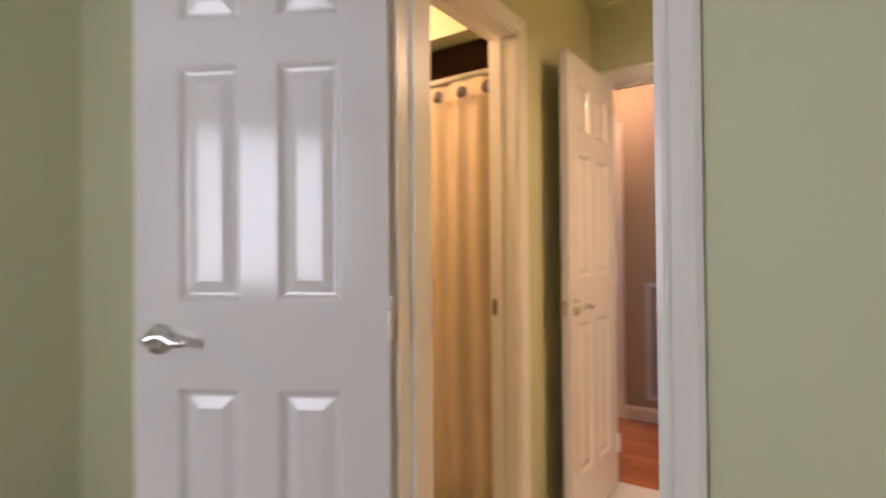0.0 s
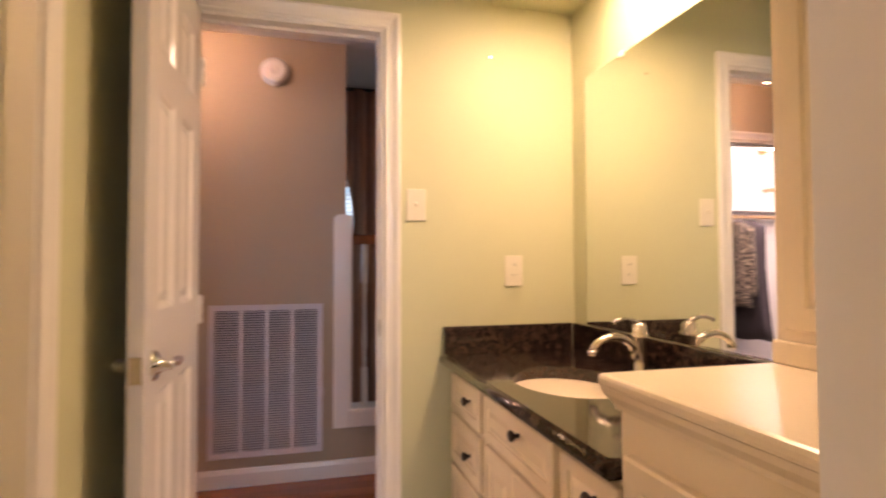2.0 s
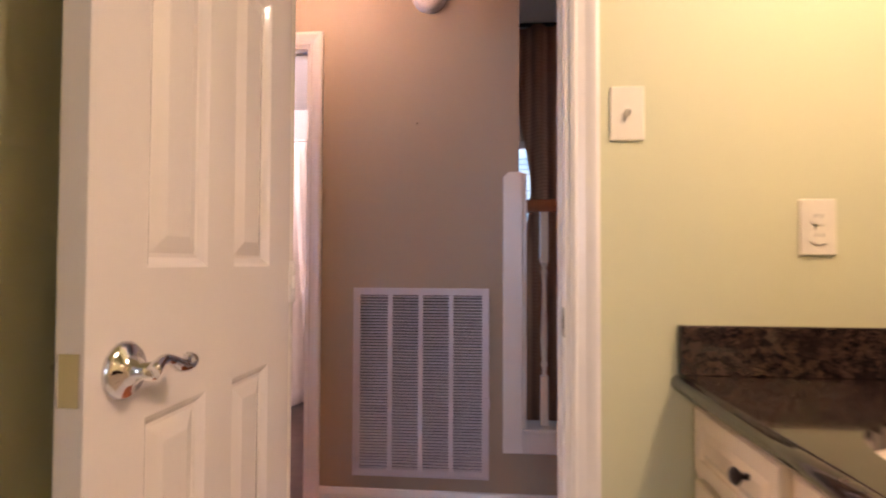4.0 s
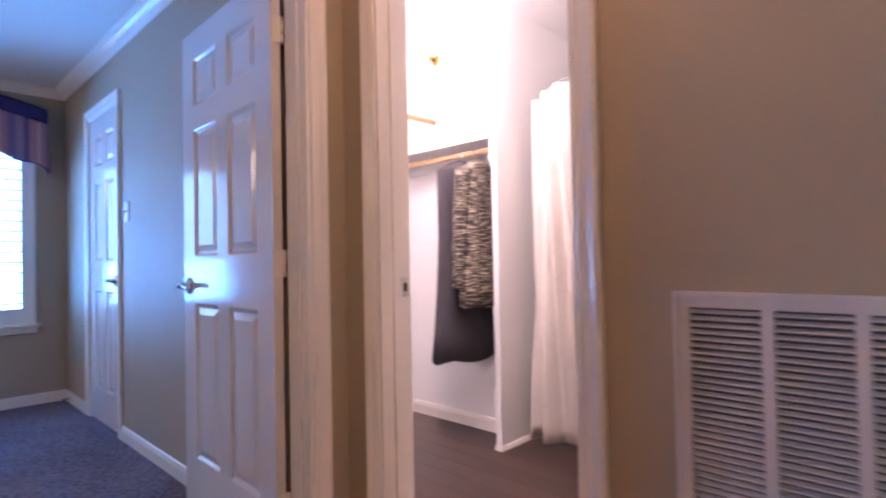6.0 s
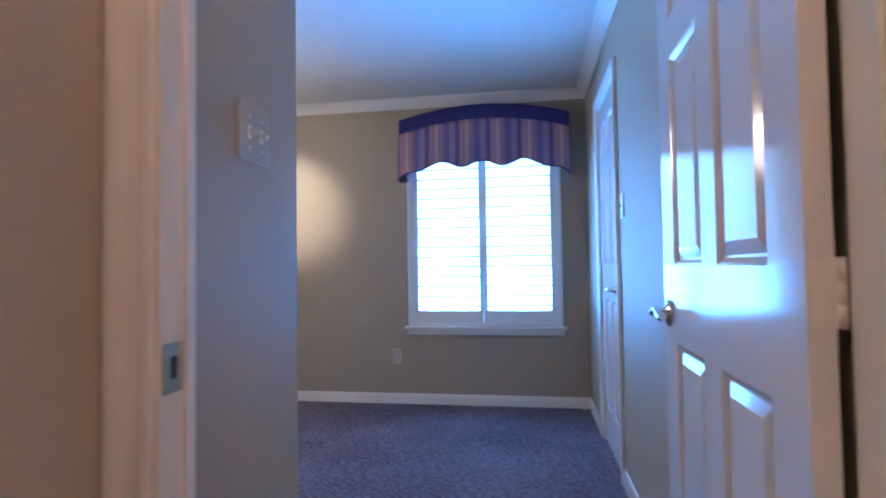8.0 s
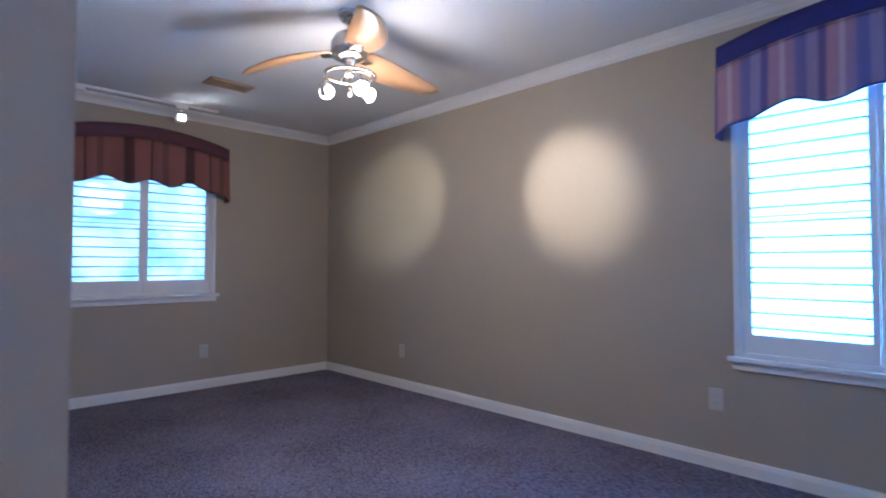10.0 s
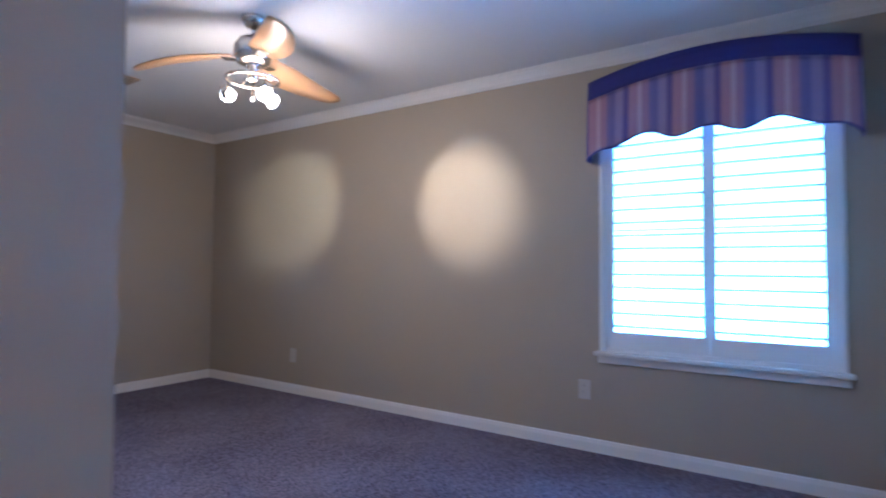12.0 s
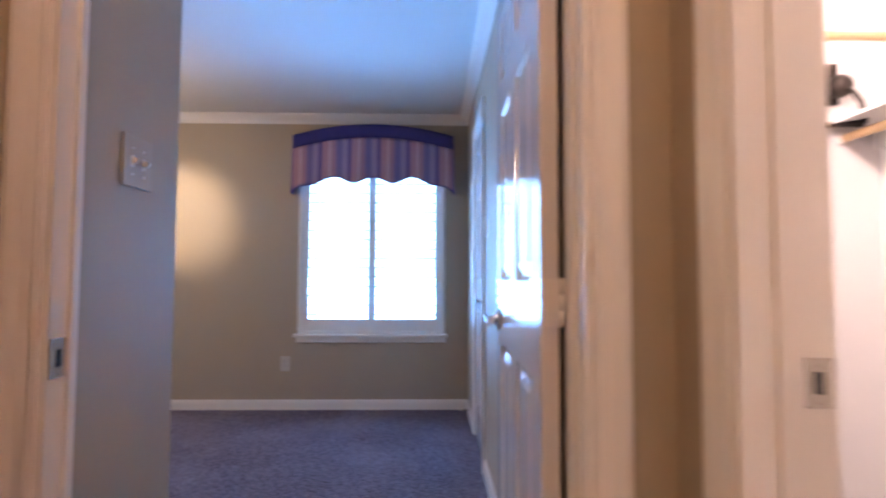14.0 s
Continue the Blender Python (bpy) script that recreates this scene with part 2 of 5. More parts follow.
CARPET = material("blue_grey_carpet", (0.10, 0.088, 0.115), 0.95, var=0.0, scale=20, grain=400, bump=0.9, spec=0.1)


def carpet_nodes():
    nt = CARPET.node_tree
    n, l = nt.nodes, nt.links
    tc = next(k for k in n if k.type == "TEX_COORD")
    a = n.new("ShaderNodeTexNoise")
    mp = n.new("ShaderNodeMapping")
    mp.inputs["Scale"].default_value = (120, 45, 60)
    l.new(tc.outputs["Object"], mp.inputs[0])
    l.new(mp.outputs[0], a.inputs["Vector"])
    a.inputs["Scale"].default_value, a.inputs["Detail"].default_value = 1.0, 3
    b = n.new("ShaderNodeTexNoise")
    l.new(tc.outputs["Object"], b.inputs["Vector"])
    b.inputs["Scale"].default_value, b.inputs["Detail"].default_value = 1.6, 3
    ad = n.new("ShaderNodeMath")
    ad.operation, ad.inputs[1].default_value = "MULTIPLY_ADD", 0.35
    l.new(b.outputs["Fac"], ad.inputs[0])
    l.new(a.outputs["Fac"], ad.inputs[2])
    cr = n.new("ShaderNodeValToRGB")
    cr.color_ramp.elements[0].position, cr.color_ramp.elements[0].color = 0.5, (0.070, 0.060, 0.080, 1)
    cr.color_ramp.elements[1].position, cr.color_ramp.elements[1].color = 0.85, (0.25, 0.22, 0.27, 1)
    l.new(ad.outputs[0], cr.inputs[0])
    l.new(cr.outputs[0], n["Principled BSDF"].inputs["Base Color"])


carpet_nodes()


def granite_nodes():
    nt = GRANITE.node_tree
    n, l = nt.nodes, nt.links
    tc = next(k for k in n if k.type == "TEX_COORD")
    cells, cloud = n.new("ShaderNodeTexVoronoi"), n.new("ShaderNodeTexNoise")
    cells.inputs["Scale"].default_value = 260
    cloud.inputs["Scale"].default_value, cloud.inputs["Detail"].default_value = 55, 4
    l.new(tc.outputs["Object"], cells.inputs["Vector"])
    l.new(tc.outputs["Object"], cloud.inputs["Vector"])
    sep = n.new("ShaderNodeSeparateColor")
    l.new(cells.outputs["Color"], sep.inputs[0])
    ad = n.new("ShaderNodeMath")
    ad.operation, ad.inputs[1].default_value = "MULTIPLY_ADD", 0.35
    l.new(sep.outputs[0], ad.inputs[0])
    l.new(cloud.outputs["Fac"], ad.inputs[2])
    cr = n.new("ShaderNodeValToRGB")
    cr.color_ramp.elements[0].position, cr.color_ramp.elements[0].color = 0.6, (0.014, 0.009, 0.008, 1)
    cr.color_ramp.elements[1].position, cr.color_ramp.elements[1].color = 1.0, (0.075, 0.045, 0.032, 1)
    l.new(ad.outputs[0], cr.inputs[0])
    l.new(cr.outputs[0], n["Principled BSDF"].inputs["Base Color"])


granite_nodes()


# ---- building helpers ----
def box(bm, x0, x1, y0, y1, z0, z1, mi=0, bev=0.0):
    """Adds a box, with chamfered edges if bev is given."""
    x0, x1, y0, y1, z0, z1 = min(x0, x1), max(x0, x1), min(y0, y1), max(y0, y1), min(z0, z1), max(z0, z1)
    v = [bm.verts.new(p) for p in ((x0, y0, z0), (x1, y0, z0), (x1, y1, z0), (x0, y1, z0), (x0, y0, z1), (x1, y0, z1), (x1, y1, z1), (x0, y1, z1))]
    f = [bm.faces.new([v[i] for i in q]) for q in ((3, 2, 1, 0), (4, 5, 6, 7), (0, 1, 5, 4), (1, 2, 6, 5), (2, 3, 7, 6), (3, 0, 4, 7))]
    for k in f:
        k.material_index = mi
    if bev:
        e = {k for q in f for k in q.edges}
        r = bmesh.ops.bevel(bm, geom=list(e), offset=bev, segments=2, affect="EDGES", profile=0.5)
        for k in r["faces"]:
            k.material_index = mi
    return bm


def boxes(*rows, bev=0.0):
    bm = bmesh.new()
    for r in rows:
        box(bm, *r, bev=bev)
    return bm


def lathe(profile, seg=20, at=(0, 0, 0), axis="Z"):
    """A turned body: profile rows of (radius, height)."""
    bm = bmesh.new()
    rings = []
    for r, h in profile:
        ring = []
        for i in range(seg):
            a = 2 * math.pi * i / seg
            p = (r * math.cos(a), r * math.sin(a), h)
            if axis == "X":
                p = (p[2], p[0], p[1])
            elif axis == "Y":
                p = (p[1], p[2], p[0])
            ring.append(bm.verts.new((p[0] + at[0], p[1] + at[1], p[2] + at[2])))
        rings.append(ring)
    for a, b in zip(rings, rings[1:]):
        for i in range(seg):
            f = bm.faces.new((a[i], a[(i + 1) % seg], b[(i + 1) % seg], b[i]))
            f.smooth = True
    bm.faces.new(rings[0][::-1])
    bm.faces.new(rings[-1])
    bmesh.ops.recalc_face_normals(bm, faces=bm.faces)
    return bm


def tube(points, radius, seg=10):
    """A round bar along points; radius is a number or one a point."""
    bm = bmesh.new()
    pts = [Vector(p) for p in points]
    rad = radius if isinstance(radius, (list, tuple)) else [radius] * len(pts)
    rings = []
    for i, p in enumerate(pts):
        d = (pts[min(i + 1, len(pts) - 1)] - pts[max(i - 1, 0)]).normalized()
        up = Vector((0, 0, 1)) if abs(d.z) < 0.95 else Vector((1, 0, 0))
        s = d.cross(up).normalized()
        u = s.cross(d)
        rings.append([bm.verts.new(p + rad[i] * (math.cos(2 * math.pi * k / seg) * s + math.sin(2 * math.pi * k / seg) * u)) for k in range(seg)])
    for a, b in zip(rings, rings[1:]):
        for k in range(seg):
            f = bm.faces.new((a[k], a[(k + 1) % seg], b[(k + 1) % seg], b[k]))
            f.smooth = True
    bm.faces.new(rings[0][::-1])
    bm.faces.new(rings[-1])
    bmesh.ops.recalc_face_normals(bm, faces=bm.faces)
    return bm


def sheet(nu, nv, fn, thick=0.004):
    """A thin cloth: fn(u, v) gives its places; both sides and rims are closed."""
    bm = bmesh.new()
    g = [[Vector(fn(i / nu, j / nv)) for j in range(nv + 1)] for i in range(nu + 1)]
    nor = [[None] * (nv + 1) for _ in range(nu + 1)]
    for i in range(nu + 1):
        for j in range(nv + 1):
            a = g[min(i + 1, nu)][j] - g[max(i - 1, 0)][j]
            b = g[i][min(j + 1, nv)] - g[i][max(j - 1, 0)]
            c = a.cross(b)
            nor[i][j] = c.normalized() if c.length > 1e-9 else Vector((0, 1, 0))
    A = [[bm.verts.new(g[i][j] + nor[i][j] * thick / 2) for j in range(nv + 1)] for i in range(nu + 1)]
    B = [[bm.verts.new(g[i][j] - nor[i][j] * thick / 2) for j in range(nv + 1)] for i in range(nu + 1)]
    for i in range(nu):
        for j in range(nv):
            for f in (bm.faces.new((A[i][j], A[i + 1][j], A[i + 1][j + 1], A[i][j + 1])), bm.faces.new((B[i][j + 1], B[i + 1][j + 1], B[i + 1][j], B[i][j]))):
                f.smooth = True
    rim = [(i, 0) for i in range(nu)] + [(nu, j) for j in range(nv)] + [(i, nv) for i in range(nu, 0, -1)] + [(0, j) for j in range(nv, 0, -1)]
    for (a, b), (c, d) in zip(rim, rim[1:] + rim[:1]):
        bm.faces.new((A[a][b], B[a][b], B[c][d], A[c][d]))
    bmesh.ops.recalc_face_normals(bm, faces=bm.faces)
    return bm


def mesh_of(name, bm, *mats):
    me = bpy.data.meshes.new(name)
    bm.to_mesh(me)
    bm.free()
    for m in mats:
        me.materials.append(m)
    return me


def part(name, bm, mat, parent, label=""):
    ob = new(name, mesh_of(name, bm, mat))
    ob.parent = parent
    return tagged(ob, label)


def thing(name, m, label, category, group=""):
    ob = new(name)
    ob.empty_display_size = 0.1
    ob.matrix_world = m
    return tagged(ob, label, category, group)


def setting(name, bm, label, *mats):
    return tagged(new(name, mesh_of(name, bm, *mats)), label, "", "", "structure")


H = 2.44  # ceiling height
HB = 2.405  # bedroom ceiling
HEAD = 2.045  # door heads


def wall_along_x(name, label, y0, y1, x0, x1, south, north, holes=(), top=H):
    """A wall along x, painted differently on its two sides; holes: (a, b, low, high)."""
    bm = bmesh.new()
    ym = (y0 + y1) / 2
    for mi, a, b in ((0, y0, ym), (1, ym, y1)):
        x = x0
        for h0, h1, lo, hi in sorted(holes):
            box(bm, x, h0, a, b, 0, top, mi)
            if lo > 0:
                box(bm, h0, h1, a, b, 0, lo, mi)
            if hi < top:
                box(bm, h0, h1, a, b, hi, top, mi)
            x = h1
        box(bm, x, x1, a, b, 0, top, mi)
    return setting(name, bm, label, south, north)


def wall_along_y(name, label, x0, x1, y0, y1, west, east, holes=(), top=H):
    bm = bmesh.new()
    xm = (x0 + x1) / 2
    for mi, a, b in ((0, x0, xm), (1, xm, x1)):
        y = y0
        for h0, h1, lo, hi in sorted(holes):
            box(bm, a, b, y, h0, 0, top, mi)
            if lo > 0:
                box(bm, a, b, h0, h1, 0, lo, mi)
            if hi < top:
                box(bm, a, b, h0, h1, hi, top, mi)
            y = h1
        box(bm, a, b, y, y1, 0, top, mi)
    return setting(name, bm, label, west, east)


CASING = [(0.0, 0.0), (0.0, 0.010), (0.008, 0.013), (0.014, 0.010), (0.030, 0.012), (0.042, 0.017), (0.050, 0.019), (0.060, 0.016), (0.060, 0.0)]


def swept(path, profile, place, closed=False):
    """Sweeps a profile of (outward, proud) round a mitred path in a wall's plane; place(u, v, d) gives the world's point."""
    bm = bmesh.new()
    n = len(path)
    rows = []
    for i, p in enumerate(path):
        p = Vector(p)
        prev = Vector(path[i - 1]) if i or closed else None
        nxt = Vector(path[(i + 1) % n]) if i < n - 1 or closed else None
        ns = []
        for a, b in ((prev, p), (p, nxt)):
            if a is not None and b is not None:
                d = (b - a).normalized()
                ns.append(Vector((-d.y, d.x)))
        if len(ns) == 2:
            m = ns[0] + ns[1]
            m = m * (2 / m.length_squared)
        else:
            m = ns[0]
        rows.append([bm.verts.new(place(p.x + m.x * w, p.y + m.y * w, d)) for w, d in profile])
    k = len(profile)
    for i in range(n if closed else n - 1):
        a, b = rows[i], rows[(i + 1) % n]
        for j in range(k - 1):
            bm.faces.new((a[j], a[j + 1], b[j + 1], b[j]))
    if not closed:
        bm.faces.new(rows[0])
        bm.faces.new(rows[-1][::-1])
    bmesh.ops.recalc_face_normals(bm, faces=bm.faces)
    return bm


def plane_x(y, out):
    """Places on a wall along x at y, whose room lies towards out (+1 or -1)."""
    return lambda u, v, d: (u, y + out * d, v)


def plane_y(x, out):
    return lambda u, v, d: (x + out * d, u, v)


def door_trim(axis, a, b, w0, w1, sides, stop, low=0.0, inset=0.0):
    """Jamb lining, stop and casings of a door opening from a to b in a wall from w0 to w1."""
    def bx(bm, u0, u1, t0, t1, z0, z1):
        if axis == "x":
            box(bm, u0, u1, t0, t1, z0, z1)
        else:
            box(bm, t0, t1, u0, u1, z0, z1)
    bm = bmesh.new()
    e, th = 0.003, 0.018
    bx(bm, a - e, a + th, w0 + inset - e, w1 + e, low, HEAD - th)
    bx(bm, b - th, b + e, w0 - e, w1 + e, low, HEAD - th)
    bx(bm, a - e, b + e, w0 - e, w1 + e, HEAD - th, HEAD + e)
    s0, s1 = stop
    bx(bm, a + th, a + th + 0.008, s0, s1, low, HEAD - th)
    bx(bm, b - th - 0.008, b - th, s0, s1, low, HEAD - th)
    bx(bm, a + th + 0.011, b - th - 0.011, s0, s1, HEAD - th - 0.011, HEAD - th)
    jamb = setting("trim_door_jamb", bm, "white painted door jamb with a thin stop", TRIM)
    path = [(b - 0.006, low), (b - 0.006, HEAD - 0.006), (a + 0.006, HEAD - 0.006), (a + 0.006, low)]
    path = path[::-1]
    for w, out in sides:
        pl = plane_x(w, out) if axis == "x" else plane_y(w, out)
        bm = swept(path, CASING, pl)
        setting("trim_door_casing", bm, "white moulded door casing with mitred corners", TRIM)
    return jamb


def base_run(axis, w, out, a, b, high=0.082, mat=None):
    """Baseboard along a wall: a moulded board with a shaped top."""
    prof = [(0, 0), (0, 0.014), (high - 0.025, 0.014), (high - 0.012, 0.010), (high - 0.004, 0.008), (high, 0.003), (high, 0)]
    pl = plane_x(w, out) if axis == "x" else plane_y(w, out)
    bm = bmesh.new()
    r = [[bm.verts.new(pl(u, v + 0.001, d)) for v, d in prof] for u in (a, b)]
    for j in range(len(prof)):
        k = (j + 1) % len(prof)
        bm.faces.new((r[0][j], r[0][k], r[1][k], r[1][j]))
    bm.faces.new(r[0])
    bm.faces.new(r[1][::-1])
    bmesh.ops.recalc_face_normals(bm, faces=bm.faces)
    return setting("baseboard", bm, "white painted baseboard with a moulded top edge", mat or TRIM)


CROWN = [(0.0, 0.0), (0.100, 0.0), (0.100, 0.012), (0.092, 0.014), (0.092, 0.020), (0.084, 0.022), (0.074, 0.034), (0.056, 0.046), (0.040, 0.062), (0.032, 0.074), (0.024, 0.076), (0.024, 0.086), (0.014, 0.088), (0.014, 0.100), (0.0, 0.100)]


def crown_run(axis, w, out, a, b):
    """Crown moulding under the ceiling; rows of CROWN are (down the wall reversed) proud and drop."""
    pl = plane_x(w, out) if axis == "x" else plane_y(w, out)
    bm = bmesh.new()
    r = [[bm.verts.new(pl(u, HB - 0.002 - 0.72 * drop, 0.72 * d)) for d, drop in CROWN] for u in (a, b)]
    n = len(CROWN)
    for j in range(n):
        k = (j + 1) % n
        bm.faces.new((r[0][j], r[0][k], r[1][k], r[1][j]))
    bm.faces.new(r[0])
    bm.faces.new(r[1][::-1])
    bmesh.ops.recalc_face_normals(bm, faces=bm.faces)
    return setting("trim_crown", bm, "white crown moulding along the ceiling", TRIM)


# ---- structure: floors ----
WEST, NORTH, EAST, SOUTH = -5.03, 0.972, -2.07, -4.30  # bedroom faces
HN, HW, HS = 1.07, -1.51, -0.003  # hall faces
VF = -0.065  # north wall face in the vanity room
VL, VR, AW = -0.395, 1.105, -1.87  # vanity room's walls and the green room's north face
BW, BR = -1.63, -1.568  # bedroom side of the doorway wall, and of its short return
setting("floor_green_room", boxes((-1.95, 2.6, -5.4, AW + 0.06, -0.1, 0)), "beige carpeted floor", BEIGECARPET)
setting("floor_vanity", boxes((VL - 0.115, 1.3, AW + 0.06, VF + 0.04, -0.1, -0.004)), "white tiled bathroom floor", material("pale_grout", (0.55, 0.52, 0.47), 0.8))
setting("floor_tub_room", boxes((-1.9, VL - 0.115, AW + 0.06, VF + 0.04, -0.1, 0)), "white tiled bathroom floor", TILE)
setting("floor_hall", boxes((HW - 0.06, 1.7, VF + 0.04, 1.13, -0.1, -0.006)), "dark joints under cherry floor boards", DARK)
setting("floor_closet", boxes((-2.87, 0.25, 1.13, 3.5, -0.1, -0.006)), "dark joints under brown floor planks", DARK)
setting("floor_bedroom", boxes((WEST - 0.1, HW - 0.06, SOUTH - 0.1, NORTH + 0.05, -0.1, 0.004)), "blue grey patterned loop carpet", CARPET)
setting("floor_stair_well", boxes((0.25, 1.7, 1.13, 2.1, -0.8, -0.7)), "dark wooden stair landing", DARKWOOD)
setting("ground", boxes((-60, 60, -60, 60, -0.92, -0.9)), "pale ground round the house", material("dry_ground", (0.3, 0.3, 0.25), 0.9))

# ---- structure: walls ----
wall_along_x("wall_green_room_north", "sage green painted wall", AW, AW + 0.12, -1.95, 2.6, GREEN, GREEN, [(-0.212, 0.370, 0, HEAD)])
wall_along_x("wall_green_room_south", "sage green painted wall", -5.4, -5.28, -1.95, 2.6, WHITEWALL, GREEN, [(-0.65, 0.55, 0.92, 2.18)])
wall_along_y("wall_green_room_west", "sage green painted wall", -1.95, -1.85, -5.28, AW, WHITEWALL, GREEN)
wall_along_y("wall_green_room_east", "sage green painted wall", 2.48, 2.6, -5.28, AW, GREEN, WHITEWALL)
wall_along_y("wall_vanity_west", "sage green painted wall", VL - 0.115, VL, AW + 0.12, VF, GREEN, GREEN, [(-1.648, -0.900, 0, HEAD)])
wall_along_y("wall_vanity_east", "sage green painted wall", VR, VR + 0.12, AW + 0.12, VF, GREEN, WHITEWALL)
wall_along_x("wall_hall_south", "wall painted sage green and taupe", VF, HS, EAST, 1.7, GREEN, TAUPE, [(-0.325, 0.350, 0, HEAD)])
wall_along_y("wall_tub_west", "sage green painted wall", -2.0, -1.9, AW + 0.12, VF, WHITEWALL, GREEN)
wall_along_x("wall_hall_north", "taupe painted wall", HN, HN + 0.12, BW, 0.294, TAUPE, WHITEWALL, [(-1.342, -0.626, 0, HEAD)])
wall_along_x("wall_stair_low", "low taupe painted wall under the balustrade", HN, HN + 0.12, 0.294, 1.7, TAUPE, TAUPE, top=0.29)
wall_along_y("wall_hall_east", "taupe painted wall", 1.7, 1.8, VF, 2.1, TAUPE, WHITEWALL)
wall_along_x("wall_stair_north", "taupe painted wall", 2.0, 2.1, -0.2, 1.7, TAUPE, TAUPE, [(0.10, 1.35, 0.55, 1.80)])
wall_along_y("wall_stair_west", "taupe painted wall", 0.02, 0.10, 1.19, 2.0, WHITEWALL, TAUPE)
setting("wall_hall_west", boxes((BW, HW, 0.940, HN, 0, H), (BW, HW, 0.052, 0.940, HEAD, H), (BR, HW, HS, 0.052, 0, H)), "taupe painted wall", TAUPE)
wall_along_x("wall_bedroom_north", "taupe painted wall", NORTH, NORTH + 0.098, WEST - 0.12, BW, TAUPE, WHITEWALL, [(-4.345, -3.67, 0, HEAD)])
wall_along_y("wall_bedroom_west", "taupe painted wall", WEST - 0.12, WEST, SOUTH, NORTH, TAUPE, TAUPE, [(-0.385, 0.75, 0.61, 2.06)])
wall_along_x("wall_bedroom_south", "taupe painted wall", SOUTH - 0.12, SOUTH, WEST - 0.12, EAST + 0.10, TAUPE, TAUPE, [(-3.84, -2.75, 0.83, 2.0)])
wall_along_y("wall_bedroom_east", "taupe painted wall", EAST, EAST + 0.10, SOUTH, VF, TAUPE, TAUPE)
wall_along_y("wall_closet_west", "white painted closet wall", -2.87, -2.77, 1.19, 3.5, WHITEWALL, WHITEWALL)
wall_along_x("wall_closet_alcove", "white painted closet wall", 2.5, 2.6, -2.77, -1.835, WHITEWALL, WHITEWALL)
wall_along_x("wall_closet_north", "white painted closet wall", 3.4, 3.5, -2.77, -0.08, WHITEWALL, WHITEWALL)
wall_along_y("wall_closet_east", "white painted closet wall", -0.08, 0.02, 1.19, 3.5, WHITEWALL, WHITEWALL)
setting("wall_closet_partition", boxes((-1.835, -1.80, 2.28, 3.4, 0, H)), "white painted end of a closet partition", WHITEWALL)
setting("wall_closet_door_back", boxes((-4.6, -3.4, NORTH + 0.5, NORTH + 0.55, 0, H)), "white wall behind the closet door", WHITEWALL)

# ---- structure: ceilings ----
setting("ceiling_green_room", boxes((-1.95, 2.6, -5.4, AW + 0.06, H, H + 0.1)), "white painted ceiling", CEIL)
setting("ceiling_vanity", boxes((-2.0, 1.3, AW + 0.06, VF + 0.04, H, H + 0.1)), "sage green painted ceiling", GREEN)
setting("ceiling_hall", boxes((HW - 0.06, 1.8, VF + 0.04, 1.19, H, H + 0.1), (0.02, 1.8, 1.19, 2.1, H, H + 0.1)), "pale painted hall ceiling", CEIL)
setting("ceiling_closet", boxes((-2.87, 0.02, 1.19, 3.5, H, H + 0.1)), "white painted closet ceiling", WHITEWALL)
setting("ceiling_bedroom", boxes((WEST - 0.12, BW, SOUTH - 0.12, NORTH + 0.098, HB, H + 0.1)), "white painted bedroom ceiling", CEIL)
setting("wall_vanity_soffit", boxes((0.765, VR, AW + 0.12, VF, 2.18, H)), "sage green soffit over the vanity", GREEN)
setting("wall_tub_header", boxes((-1.9, VL - 0.115, -0.86, -0.76, 2.13, H)), "sage green header over the bath", GREEN)
# thin sheet added to paint the unlit wall behind the shower curtain
setting("wall_tub_shade", boxes((-1.9, VL - 0.115, VF - 0.02, VF - 0.003, 0, H)), "bath back wall with its shade painted in brown", TUBSHADE)

# ---- door trims ----
door_trim("x", -0.212, 0.370, AW, AW + 0.12, [(AW, -1), (AW + 0.12, 1)], (AW + 0.045, AW + 0.075))
door_trim("y", -1.648, -0.900, VL - 0.115, VL, [(VL, 1)], (VL - 0.085, VL - 0.055))
door_trim("x", -0.325, 0.350, VF, HS, [(VF, -1), (HS, 1)], (VF + 0.042, VF + 0.07))
door_trim("x", -1.342, -0.626, HN, HN + 0.12, [(HN, -1), (HN + 0.12, 1)], (HN + 0.045, HN + 0.075))
door_trim("y", 0.052, 0.940, BW, HW, [(HW, 1)], (BR + 0.002, BR + 0.019), inset=BR - BW)
door_trim("x", -4.345, -3.67, NORTH, NORTH + 0.098, [(NORTH, -1)], (NORTH + 0.045, NORTH + 0.07))

# ---- baseboards, crowns ----
base_run("x", HN, -1, -0.58, 1.69, 0.095)
base_run("y", WEST, 1, SOUTH, NORTH)
base_run("x", NORTH, -1, -3.612, BW)
base_run("x", NORTH, -1, WEST + 0.015, -4.403)
base_run("x", SOUTH, 1, WEST + 0.015, EAST)
base_run("y", EAST, -1, SOUTH + 0.015, HS)
base_run("x", HS, 1, EAST - 0.014, BR - 0.004)
base_run("x", 2.5, -1, -2.77, -1.835)
base_run("y", -2.77, 1, 1.19, 2.485)
base_run("x", 2.28, -1, -1.838, -1.786, 0.022)
base_run("y", -1.80, 1, 2.28, 3.4, 0.022)
base_run("x", AW, -1, 0.435, 2.48)
base_run("x", AW, -1, -1.85, -0.27)
crown_run("y", WEST, 1, SOUTH, NORTH)
crown_run("x", NORTH, -1, WEST, BW)
crown_run("x", SOUTH, 1, WEST, EAST)
crown_run("y", EAST, -1, SOUTH, VF)


